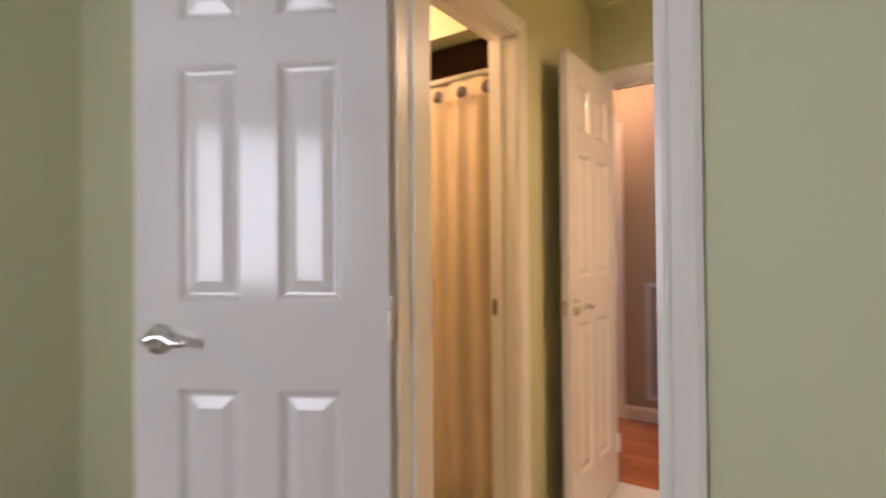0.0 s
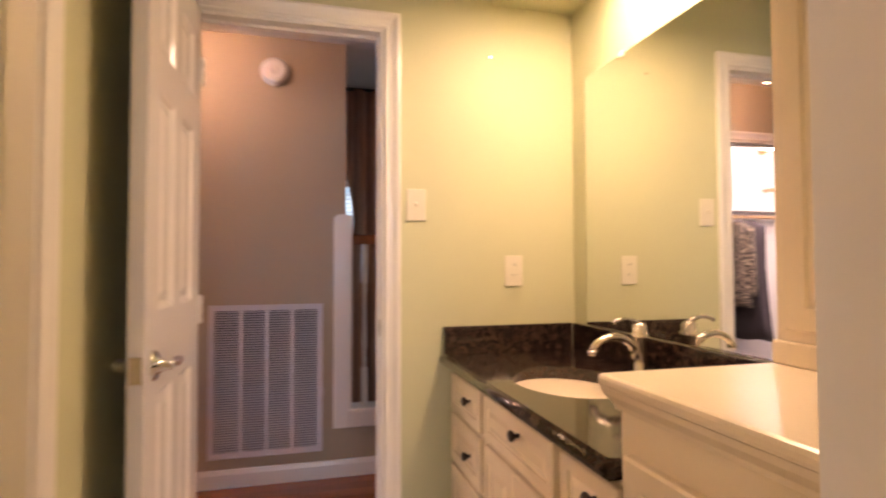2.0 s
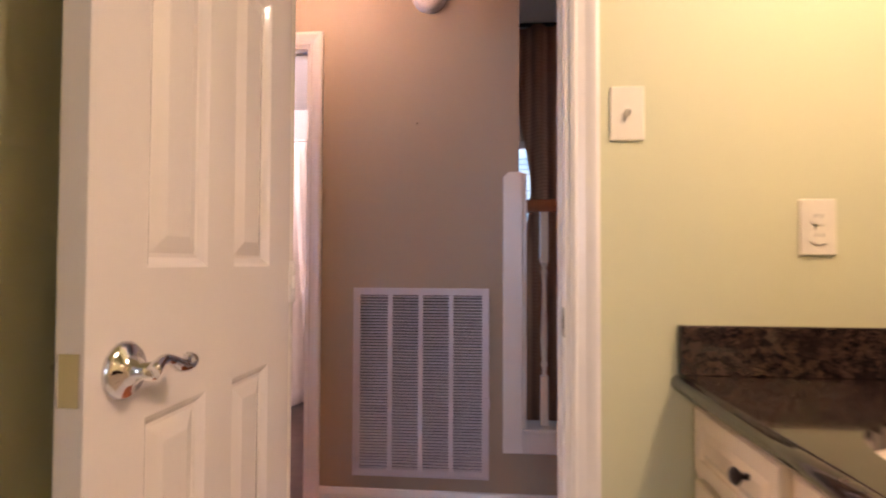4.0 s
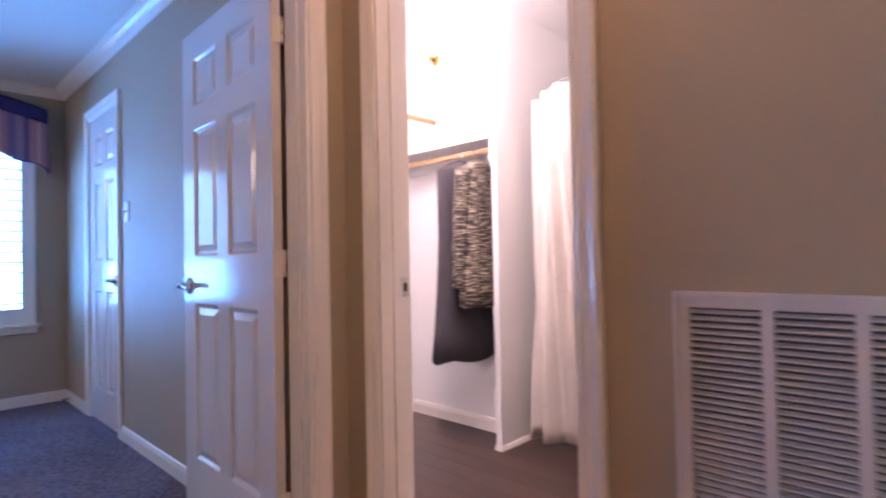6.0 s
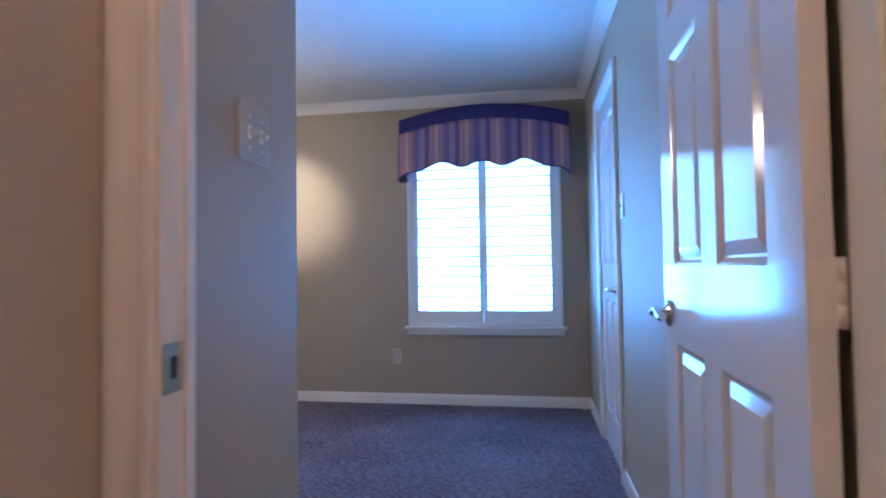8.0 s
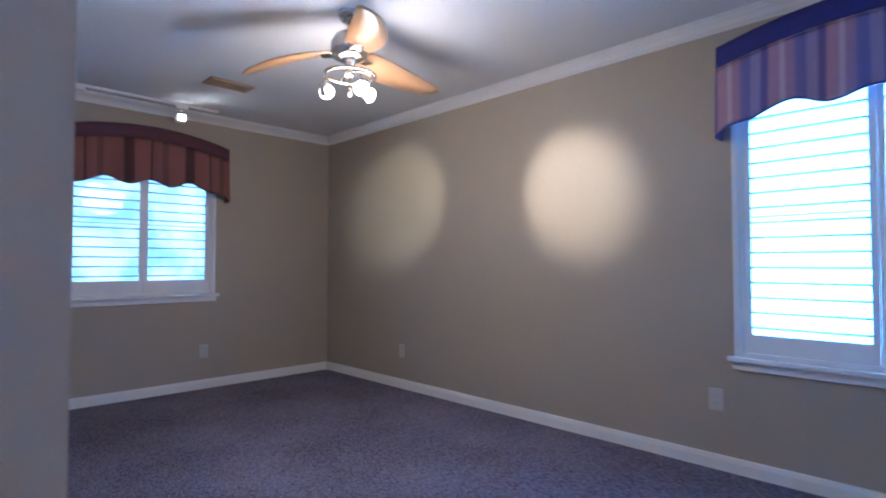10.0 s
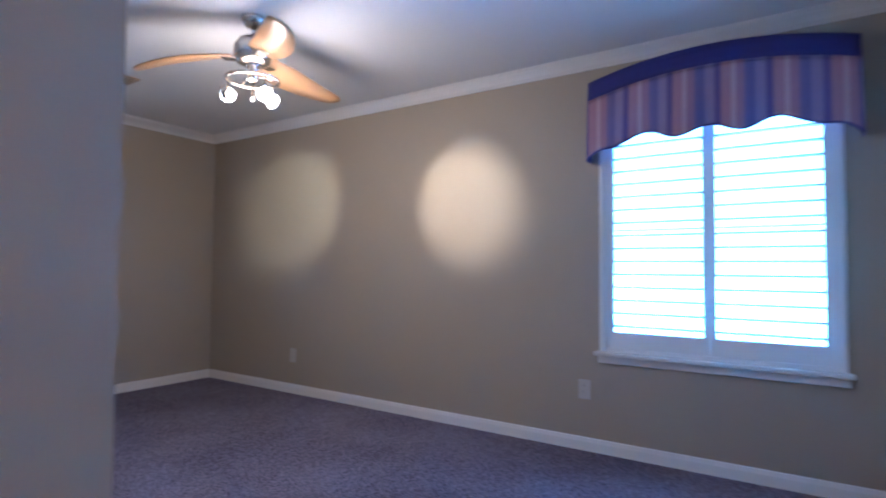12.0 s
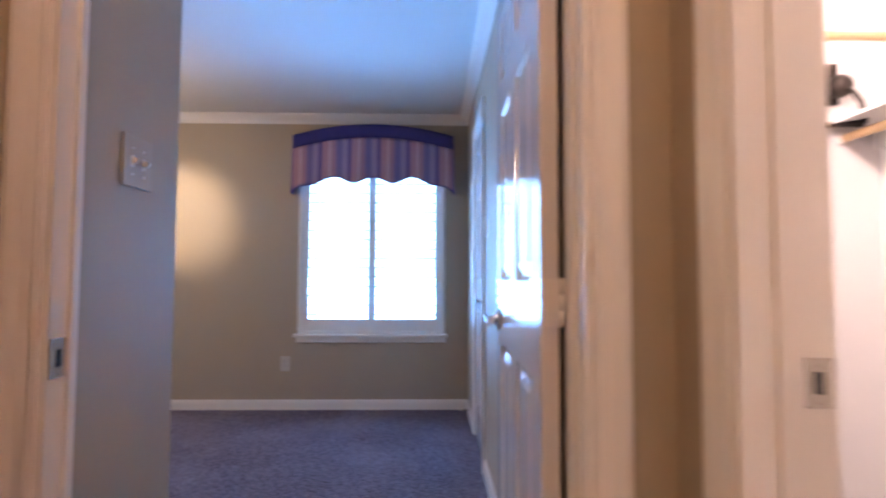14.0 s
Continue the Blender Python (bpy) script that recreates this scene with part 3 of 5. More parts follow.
# ---- things: doors ----
def panel_bm(w, h, t):
    """A raised door panel, moulded on both faces, from (0, 0) to (w, h) in x and z, and t thick in y."""
    bm = bmesh.new()
    steps = [(0.0, 0.0), (0.006, 0.003), (0.014, 0.010), (0.020, 0.011), (0.045, 0.003), (0.050, 0.003)]
    for side in (-1, 1):
        rings = []
        for ins, dep in steps:
            y = side * (t / 2 - dep)
            rings.append([bm.verts.new(p) for p in ((ins, y, ins), (w - ins, y, ins), (w - ins, y, h - ins), (ins, y, h - ins))])
        for a, b in zip(rings, rings[1:]):
            for i in range(4):
                bm.faces.new((a[i], a[(i + 1) % 4], b[(i + 1) % 4], b[i]))
        bm.faces.new(rings[-1])
    bmesh.ops.recalc_face_normals(bm, faces=bm.faces)
    return bm


def lever(parent, x, z, t, toward, mats, sides=(-1, 1)):
    """Lever handle: rose, neck and a wavy lever on each face; toward is the lever's way along the door."""
    for s in sides:
        y0 = s * t / 2
        rose = lathe([(0.0, 0.0), (0.036, 0.0), (0.036, 0.004), (0.031, 0.010), (0.020, 0.012), (0.016, 0.020), (0.011, 0.026), (0.011, 0.042), (0.0, 0.042)][1:], 20, axis="Y")
        if s < 0:
            bmesh.ops.scale(rose, vec=(1, -1, 1), verts=rose.verts)
            bmesh.ops.reverse_faces(rose, faces=rose.faces)
        bmesh.ops.translate(rose, vec=(x, y0, z), verts=rose.verts)
        part("handle_rose", rose, mats, parent, "polished nickel rose")
        pts = []
        for i in range(13):
            u = i / 12
            pts.append((x + toward * (0.092 * u - 0.008), y0 + s * (0.044 - 0.006 * u), z + 0.010 * math.sin(2 * math.pi * u * 0.9) + (0.006 * u)))
        part("handle_lever", tube(pts, [0.0095 - 0.003 * math.sin(math.pi * min(1, i / 8)) + (0.002 if i > 10 else 0) for i in range(13)], 10), mats, parent, "polished nickel wave lever")


def panel_door(name, m, w, hinge_x, label, handle=True, hinges=True, t=0.035, high=2.02, hz=0.94, gap=0.004):
    """Six panel door: hinge edge at x = 0, latch edge at x = w; base at z = 0.01."""
    d = thing(name, m, label, "door")
    d["kind"] = "structure"
    st, mu = 0.105 if w < 0.7 else 0.115, 0.085 if w < 0.7 else 0.10
    rows = [(0.22, 0.87), (1.065, 1.60), (1.70, 1.905)]
    pw = (w - 2 * st - mu) / 2
    z0 = 0.012
    bm = bmesh.new()
    for a, b in ((0, st), (w - st, w)):
        box(bm, a, b, -t / 2, t / 2, z0, high)
    zs = [z0] + [k for r in rows for k in r] + [high]
    for a, b in zip(zs[::2], zs[1::2]):
        box(bm, st, w - st, -t / 2, t / 2, a, b)
    for a, b in rows:
        box(bm, st + pw, st + pw + mu, -t / 2, t / 2, a, b)
    bmesh.ops.remove_doubles(bm, verts=bm.verts, dist=0.0002)
    part("door_frame", bm, DOORW, d)
    for a, b in rows:
        me = None
        for x in (st, st + pw + mu):
            ob = new("panel", me or mesh_of("panel", panel_bm(pw, b - a, t), DOORW))
            me = ob.data
            ob.parent = d
            ob.location = (x, 0, a)
    if handle:
        lever(d, w - 0.062, hz, t, -1, CHROME)
        part("latch_plate", boxes((w - 0.0005, w + 0.0015, -0.0125, 0.0125, hz - 0.03, hz + 0.03)), NICKEL, d, "nickel latch plate")
    if hinges:
        for z in (0.22, 1.03, 1.82):
            hb = boxes((-0.003, 0.002, -t / 2 - (0.002 if gap < 0.01 else 0.014), t / 2 + (0.004 if gap < 0.01 else -0.006), z - 0.045, z + 0.045))
            h2 = lathe([(0.006, 0), (0.006, 0.03), (0.0045, 0.031), (0.006, 0.032), (0.006, 0.060), (0.0045, 0.061), (0.006, 0.062), (0.006, 0.092)], 10, at=(-0.004, hinge_x * (t / 2 + 0.006), z - 0.046))
            hp = part("hinge", hb, TRIM, d, "painted hinge leaf")
            part("hinge_knuckle", h2, TRIM, hp)
    return d


panel_door("door_1", pose(-0.206, AW - 0.016, 0, 0, 0, -150.0), 0.588, 1, "open white six panel door with a lever handle", hz=0.98)
panel_door("door_2", pose(-0.289, VF - 0.024, 0, 0, 0, -90.5), 0.59, 1, "open white six panel door leading to the hall")
panel_door("door_3", pose(BW - 0.022, 0.8975, 0, 0, 0, 178.8), 0.80, -1, "open glossy white six panel bedroom door", gap=0.012)
panel_door("door_4", pose(-4.324, NORTH + 0.022, 0, 0, 0, 0), 0.633, -1, "closed white six panel closet door beside the window")


def strike(m, mat=None):
    bm = boxes((-0.019, 0.019, -0.001, 0.002, -0.032, 0.032), bev=0.0004)
    d = thing("strike_plate", m, "metal strike plate let into a door jamb", "strike plate", "strike plates")
    part("plate", bm, mat or NICKEL, d)
    # no hole is cut: a dark sheet paints its shade on the plate
    part("latch_hole", boxes((-0.006, 0.006, 0.0021, 0.0026, -0.014, 0.014)), DARK, d, "thin dark sheet for the shade in the latch hole")
    for z in (-0.023, 0.023):
        part("screw", lathe([(0.003, 0), (0.003, 0.0006), (0.002, 0.001)], 8, at=(0, 0.002, z), axis="Y"), mat or NICKEL, d)


strike(pose(0.352, AW + 0.022, 0.945, 0, 0, 90))
strike(pose(-0.484, -0.919, 0.955, 0, 0, 180), OLDBRASS)
strike(pose(0.332, VF + 0.022, 0.945, 0, 0, 90))
strike(pose(-1.324, HN + 0.098, 0.945, 0, 0, -90))
strike(pose(-1.529, 0.0705, 0.945, 0, 0, 0))


# ---- things: hall ----
def return_grille():
    x0, x1, z0, z1, y = -0.423, 0.167, 0.153, 0.963, HN
    g = thing("return_air_grille", pose(x0, y, z0), "white steel return air grille with four columns of slats", "air grille")
    w, h = x1 - x0, z1 - z0
    bm = bmesh.new()
    b = 0.030
    for r in ((0, w, 0, b), (0, w, h - b, h), (0, b, b, h - b), (w - b, w, b, h - b)):
        box(bm, r[0], r[1], -0.012, -0.0005, r[2], r[3])
    part("frame", bm, GRILLE, g)
    bm = boxes((0.006, w - 0.006, -0.016, -0.0122, 0.006, 0.010), (0.006, w - 0.006, -0.016, -0.0122, h - 0.010, h - 0.006), (0.006, 0.010, -0.016, -0.0122, 0.010, h - 0.010), (w - 0.010, w - 0.006, -0.016, -0.0122, 0.010, h - 0.010))
    part("rim", bm, GRILLE, g)
    part("filter", boxes((b, w - b, -0.0018, -0.0006, b, h - b)), FILTER, g, "grey pleated air filter behind the slats")
    cols = 4
    cw = (w - 2 * b) / cols
    for i in range(1, cols):
        part("divider", boxes((b + cw * i - 0.010, b + cw * i + 0.010, -0.0115, -0.0022, b, h - b)), GRILLE, g)
    n = 58
    pitch = (h - 2 * b) / n
    bm = bmesh.new()
    v = [bm.verts.new(p) for p in ((0, -0.0108, 0), (w - 2 * b, -0.0108, 0), (w - 2 * b, -0.0108, 0.0020), (0, -0.0108, 0.0020), (0, -0.0024, 0.0050), (w - 2 * b, -0.0024, 0.0050), (w - 2 * b, -0.0024, 0.0066), (0, -0.0024, 0.0066))]
    for q in ((0, 1, 2, 3), (3, 2, 6, 7), (1, 0, 4, 5), (0, 3, 7, 4), (2, 1, 5, 6), (7, 6, 5, 4)):
        bm.faces.new([v[k] for k in q])
    me = mesh_of("slat", bm, GRILLE)
    for i in range(n):
        o = new("slat", me)
        o.parent = g
        o.location = (b, 0, b + pitch * (i + 0.15))
    for x, z in ((0.015, h - 0.05), (w - 0.015, h - 0.05), (0.015, 0.05), (w - 0.015, 0.05)):
        part("screw", lathe([(0.005, 0), (0.005, 0.0015), (0.003, 0.0025)], 8, at=(x, -0.0145, z), axis="Y"), GRILLE, g)
    part("latch_tab", boxes((w - 0.018, w + 0.004, -0.018, -0.0125, 0.30, 0.345), bev=0.002), GRILLE, g)


return_grille()


def smoke_detector():
    d = thing("smoke_detector", pose(-0.096, HN, 2.245, 90, 0, 0), "round ivory smoke detector on the taupe wall", "smoke detector")
    part("base", lathe([(0.078, 0.0005), (0.078, 0.012), (0.072, 0.016)], 32), WPLASTIC, d)
    part("cover", lathe([(0.070, 0.0162), (0.070, 0.030), (0.060, 0.040), (0.040, 0.044), (0.036, 0.041), (0.020, 0.041), (0.018, 0.044), (0.004, 0.045)], 32), WPLASTIC, d, "stepped ivory cover")
    for k in range(12):
        a = 2 * math.pi * k / 12
        part("vent_slot", boxes((-0.007, 0.007, -0.0012, 0.0012, 0, 0.002)), DULLPLATE, d).matrix_local = Matrix.Translation((0.05 * math.cos(a), 0.05 * math.sin(a), 0.0415)) @ pose(0, 0, 0, 0, 22, 0) @ pose(0, 0, 0, 0, 0, math.degrees(a) + 90)
    part("test_button", lathe([(0.010, 0.0452), (0.010, 0.047), (0.007, 0.049)], 16, at=(0.0, 0.0, 0)), WPLASTIC, d)


smoke_detector()


def balustrade():
    d = thing("balustrade", pose(0, 0, 0), "white painted balustrade with a red brown handrail", "balustrade")
    y0, y1 = HN - 0.018, HN + 0.122
    bm = boxes((0.226, 0.309, y0, HN - 0.0005, 0.27, 1.44), bev=0.004)
    part("end_board", bm, TRIM, d, "white end board with clipped top corner")
    bm = bmesh.new()
    pr = [(0.232, 1.436), (0.303, 1.436), (0.309, 1.441), (0.309, 1.462), (0.250, 1.462), (0.226, 1.441)]
    a = [bm.verts.new((x, y0, z)) for x, z in pr]
    b = [bm.verts.new((x, HN - 0.0005, z)) for x, z in pr]
    for i in range(len(pr)):
        bm.faces.new((a[i], a[(i + 1) % len(pr)], b[(i + 1) % len(pr)], b[i]))
    bm.faces.new(a[::-1])
    bm.faces.new(b)
    bmesh.ops.recalc_face_normals(bm, faces=bm.faces)
    part("end_cap", bm, TRIM, d)
    part("jamb_board", boxes((0.3095, 0.326, HN - 0.016, y1, 0.375, 1.458), (0.2945, 0.3093, HN + 0.001, y1, 0.375, 1.458), bev=0.003), TRIM, d)
    part("bottom_board", boxes((0.3095, 1.698, y0, HN - 0.0005, 0.27, 0.355), bev=0.004), TRIM, d)
    part("cap_board", boxes((0.3095, 1.698, y0 - 0.008, y1, 0.3555, 0.374), bev=0.004), TRIM, d)
    rail = swept([(-0.030, 1.296), (0.030, 1.296), (0.034, 1.318), (0.026, 1.346), (0.0, 1.354), (-0.026, 1.346), (-0.034, 1.318)], [(0, 0.328), (0, 1.697)], lambda u, v, q: (q, HN + 0.055 + u, v), closed=True)
    part("handrail", rail, HANDRAIL, d, "red brown varnished handrail")
    prof = [(0.010, 0.62), (0.016, 0.635), (0.010, 0.65), (0.014, 0.70), (0.016, 0.74), (0.011, 0.86), (0.010, 0.98), (0.012, 1.02), (0.016, 1.035), (0.010, 1.05), (0.015, 1.075)]
    turned = mesh_of("turned_shaft", lathe([(0.010, 0.585)] + prof, 14), TRIM)
    foot = mesh_of("square_foot", boxes((-0.017, 0.017, -0.017, 0.017, 0.3745, 0.585), bev=0.002), TRIM)
    head = mesh_of("square_head", boxes((-0.017, 0.017, -0.017, 0.017, 1.075, 1.297), bev=0.002), TRIM)
    for k in range(13):
        bal = new("baluster")
        bal.parent = d
        bal.location = (0.405 + 0.102 * k, HN + 0.055, 0)
        for nm, me in (("turned_shaft", turned), ("square_foot", foot), ("square_head", head)):
            o = new(nm, me)
            o.parent = bal


balustrade()


def stair_curtain():
    d = thing("stair_curtain", pose(0, 0, 0), "red brown plaid curtain hanging before the stair window", "curtain")
    def fn(u, v):
        x = 0.318 + 1.05 * u + (1 - u) ** 3 * (0.078 * math.exp(-((v - 0.392) / 0.152) ** 2) + 0.01 * v)
        gather = 0.045 * math.sin(2 * math.pi * u * 7 + 0.8 * math.sin(3 * v)) + 0.02 * math.sin(2 * math.pi * u * 3.3 + 1)
        return (x, 1.80 + gather * (0.6 + 0.5 * v), 2.42 - 2.37 * v)
    part("cloth", sheet(110, 30, fn, 0.005), PLAID, d)
    part("rod", tube([(0.13, 1.80, 2.426), (1.6, 1.80, 2.426)], 0.012), IRON, d, "dark metal rod")


stair_curtain()


def plate(m, kind, label, group="", wide=0.072, mat=None, cover=None):
    """Wall plate; x across, y out of the wall (towards -y), z up."""
    d = thing("light_switch" if kind != "outlet" else "wall_outlet", m, label, "light switch" if kind != "outlet" else "wall outlet", group)
    mat = mat or PLASTIC
    h = 0.117
    bm = boxes((-wide / 2, wide / 2, -0.006, -0.0004, -h / 2, h / 2), bev=0.0025)
    part("cover_plate", bm, cover or mat, d)
    if kind == "outlet":
        for z in (-0.02, 0.02):
            part("socket_face", lathe([(0.0165, 0), (0.0165, 0.002), (0.015, 0.003)], 16, at=(0, -0.0092, z), axis="Y"), mat, d)
            for x in (-0.006, 0.006):
                # slots are thin dark sheets that paint the shade inside them
                part("slot", boxes((x - 0.001, x + 0.001, -0.0096, -0.0093, z - 0.001, z + 0.007)), DARK, d)
        part("screw", lathe([(0.003, 0), (0.003, 0.001), (0.002, 0.0015)], 8, at=(0, -0.0075, 0), axis="Y"), mat, d)
    else:
        xs = (0,) if kind == "one" else (-0.023, 0.023)
        for x in xs:
            tog = boxes((x - 0.005, x + 0.005, -0.018, -0.006, -0.002, 0.010), bev=0.0015)
            bmesh.ops.rotate(tog, cent=(x, -0.006, 0), matrix=Matrix.Rotation(radians(25), 3, "X"), verts=tog.verts)
            part("toggle", tog, mat, d)
            part("toggle_slot", boxes((x - 0.007, x + 0.007, -0.0064, -0.0061, -0.013, 0.013)), mat, d)
            for z in (-0.03, 0.03):
                part("screw", lathe([(0.003, 0), (0.003, 0.001), (0.002, 0.0015)], 8, at=(x, -0.0072, z), axis="Y"), mat, d)
    return d


plate(pose(0.463, VF, 1.395), "one", "ivory toggle light switch beside the hall door")
plate(pose(0.846, VF, 1.15), "outlet", "ivory wall outlet above the granite backsplash", "wall outlets")
plate(pose(-1.87, HS, 1.335, 0, 0, 180), "two", "tan double light switch with white toggles near the bedroom door", wide=0.118, cover=TANPLATE)
plate(pose(-3.51, NORTH, 1.346), "one", "white light switch beside the closet door", mat=WPLASTIC)
plate(pose(WEST, -0.508, 0.37, 0, 0, 90), "outlet", "white wall outlet below the window", "wall outlets", mat=DULLPLATE)
plate(pose(WEST, -3.096, 0.33, 0, 0, 90), "outlet", "white wall outlet low on the taupe wall", "wall outlets", mat=DULLPLATE)
plate(pose(-3.78, SOUTH, 0.33, 0, 0, 180), "outlet", "white wall outlet under the small window", "wall outlets", mat=DULLPLATE)


def nail(m, label):
    d = thing("picture_nail", m, label, "nail", "picture nails")
    part("shank", tube([(0, 0.004, 0), (0, -0.012, 0.003)], 0.0013, 6), NICKEL, d)
    part("nail_head", lathe([(0.0035, 0), (0.0035, 0.0012)], 8, at=(0, -0.0135, 0.003), axis="Y"), NICKEL, d)


nail(pose(0.753, VF, 1.968), "small bright picture nail in the green wall")
nail(pose(-0.147, HN, 1.677), "small bright picture nail in the taupe wall")


# ---- things: vanity room ----
def knob(parent, y, z, x):
    part("knob", lathe([(0.006, 0), (0.005, 0.010), (0.014, 0.018), (0.015, 0.023), (0.010, 0.028), (0.003, 0.029)], 16, at=(0, 0, 0), axis="X"), IRON, parent, "dark bronze knob").matrix_local = Matrix.Translation((x, y, z)) @ pose(0, 0, 0, 0, 0, 180)


def front_panel(bm, x, y0, y1, z0, z1, t=0.018):
    """A raised panel front whose face looks to -x."""
    steps = [(0.0, t - 0.004), (0.004, t), (0.042, t), (0.047, t - 0.006), (0.054, t - 0.006), (0.072, t - 0.001), (0.076, t - 0.001)]
    m = min(y1 - y0, z1 - z0)
    k = min(1.0, 0.42 * m / 0.076)
    rings = []
    for ins, dep in [(0.0, 0.0)] + steps:
        ins *= k
        rings.append([bm.verts.new(p) for p in ((x - dep, y0 + ins, z0 + ins), (x - dep, y1 - ins, z0 + ins), (x - dep, y1 - ins, z1 - ins), (x - dep, y0 + ins, z1 - ins))])
    for a, b in zip(rings, rings[1:]):
        for i in range(4):
            bm.faces.new((a[i], a[(i + 1) % 4], b[(i + 1) % 4], b[i]))
    bm.faces.new(rings[-1])
    bm.faces.new(rings[0][::-1])
    bmesh.ops.recalc_face_normals(bm, faces=bm.faces)
    return bm


def vanity():
    f = 0.602
    d = thing("vanity_cabinet", pose(0, 0, 0), "cream painted vanity cabinet with raised panels and dark knobs", "cabinet")
    part("body", boxes((f, VR - 0.001, -1.178, VF - 0.001, 0.10, 0.803)), CABW, d)
    part("toe_kick", boxes((f + 0.06, VR - 0.001, -1.178, VF - 0.001, 0.0, 0.0995)), CABW, d)
    cols = [(-0.425, -0.105), (-0.925, -0.470), (-1.170, -0.962)]
    for z0, z1, kz in ((0.655, 0.785, 0.732), (0.475, 0.64, 0.557), (0.14, 0.46, 0.36)):
        dr = part("drawer_front", front_panel(bmesh.new(), f - 0.001, *cols[0], z0, z1), CABW, d)
        knob(dr, -0.33, kz, f - 0.017)
    dr = part("drawer_front", front_panel(bmesh.new(), f - 0.001, *cols[1], 0.655, 0.785), CABW, d)
    knob(dr, -0.735, 0.745, f - 0.017)
    for a, b, ky in ((-0.695, -0.470, -0.655), (-0.925, -0.700, -0.74)):
        dr = part("cabinet_door", front_panel(bmesh.new(), f - 0.001, a, b, 0.14, 0.64), CABW, d)
        knob(dr, ky, 0.42, f - 0.017)
    for z0, z1 in ((0.655, 0.785), (0.475, 0.64), (0.14, 0.46)):
        dr = part("drawer_front", front_panel(bmesh.new(), f - 0.001, *cols[2], z0, z1), CABW, d)
        knob(dr, -1.10, (z0 + z1) / 2 + 0.02, f - 0.017)
    # worktop with an oval cut for the basin
    c = thing("granite_worktop", pose(0, 0, 0), "polished dark brown granite worktop with an undermounted basin cut", "worktop")
    x0, x1, y0, y1, zt, zb = 0.565, VR - 0.001, -1.178, VF - 0.001, 0.842, 0.8035
    cx, cy, rx, ry, n = 0.80, -0.60, 0.165, 0.215, 48
    bm = bmesh.new()
    inner_t, inner_b, out_t, out_b = [], [], [], []
    for i in range(n):
        a = 2 * math.pi * i / n
        ca, sa = math.cos(a), math.sin(a)
        inner_t.append(bm.verts.new((cx + rx * ca, cy + ry * sa, zt)))
        inner_b.append(bm.verts.new((cx + rx * ca, cy + ry * sa, zb)))
        sx = ((x1 if ca > 0 else x0) - cx) / ca if abs(ca) > 1e-6 else 1e9
        sy = ((y1 if sa > 0 else y0) - cy) / sa if abs(sa) > 1e-6 else 1e9
        k = min(sx, sy)
        out_t.append(bm.verts.new((cx + k * ca, cy + k * sa, zt)))
        out_b.append(bm.verts.new((cx + k * ca, cy + k * sa, zb)))
    for i in range(n):
        j = (i + 1) % n
        bm.faces.new((inner_t[i], out_t[i], out_t[j], inner_t[j]))
        bm.faces.new((inner_b[i], inner_b[j], out_b[j], out_b[i]))
        bm.faces.new((inner_t[j], inner_b[j], inner_b[i], inner_t[i]))
        bm.faces.new((out_t[i], out_b[i], out_b[j], out_t[j]))
    for px, py in ((x0, y0), (x1, y0), (x1, y1), (x0, y1)):
        near_ = sorted(range(n), key=lambda i: (out_t[i].co.x - px) ** 2 + (out_t[i].co.y - py) ** 2)[:2]
        for vs, z in ((out_t, zt), (out_b, zb)):
            v = bm.verts.new((px, py, z))
            bm.faces.new((v, vs[near_[0]], vs[near_[1]]))
    bmesh.ops.recalc_face_normals(bm, faces=bm.faces)
    part("slab", bm, GRANITE, c)
    part("front_edge", tube([(x0 + 0.004, y0, 0.8225), (x0 + 0.004, y1, 0.8225)], 0.0185, 14), GRANITE, c, "rounded bullnose edge")
    part("backsplash", boxes((x0, VR - 0.022, VF - 0.021, VF - 0.001, 0.8425, 0.945), bev=0.002), GRANITE, c)
    part("backsplash", boxes((VR - 0.021, VR - 0.001, y0, VF - 0.0215, 0.8425, 0.945), bev=0.002), GRANITE, c)
    b = thing("wash_basin", pose(cx, cy, 0), "oval white porcelain basin under the worktop", "basin")
    bm = bmesh.new()
    rings = []
    for k, (s, z) in enumerate([(1.08, 0.803), (1.02, 0.803), (1.0, 0.790), (0.95, 0.75), (0.82, 0.71), (0.6, 0.685), (0.3, 0.675), (0.09, 0.672)]):
        rings.append([bm.verts.new((rx * s * math.cos(2 * math.pi * i / n), ry * s * math.sin(2 * math.pi * i / n), z)) for i in range(n)])
    for a, q in zip(rings, rings[1:]):
        for i in range(n):
            fc = bm.faces.new((a[i], a[(i + 1) % n], q[(i + 1) % n], q[i]))
            fc.smooth = True
    bm.faces.new(rings[-1])
    part("bowl", bm, PORCELAIN, b)
    part("drain", lathe([(0.022, 0.6725), (0.022, 0.675), (0.014, 0.6755), (0.012, 0.674)], 18), NICKEL, b, "nickel drain ring")
    t = thing("faucet", pose(1.015, -0.62, 0.842, 0, 0, 180), "brushed nickel single lever faucet with arched spout", "faucet")
    part("body", lathe([(0.027, 0.0), (0.027, 0.006), (0.021, 0.014), (0.019, 0.05), (0.021, 0.10), (0.025, 0.118), (0.025, 0.128), (0.020, 0.132), (0.020, 0.150), (0.016, 0.158), (0.004, 0.160)], 20), NICKEL, t)
    sp = [(0.012 + 0.075 - 0.075 * math.cos(a), 0, 0.055 + 0.065 * math.sin(a)) for a in [math.pi * k / 14 for k in range(13)]]
    part("spout", tube(sp, [0.014 - 0.0002 * i for i in range(len(sp))], 14), NICKEL, t)
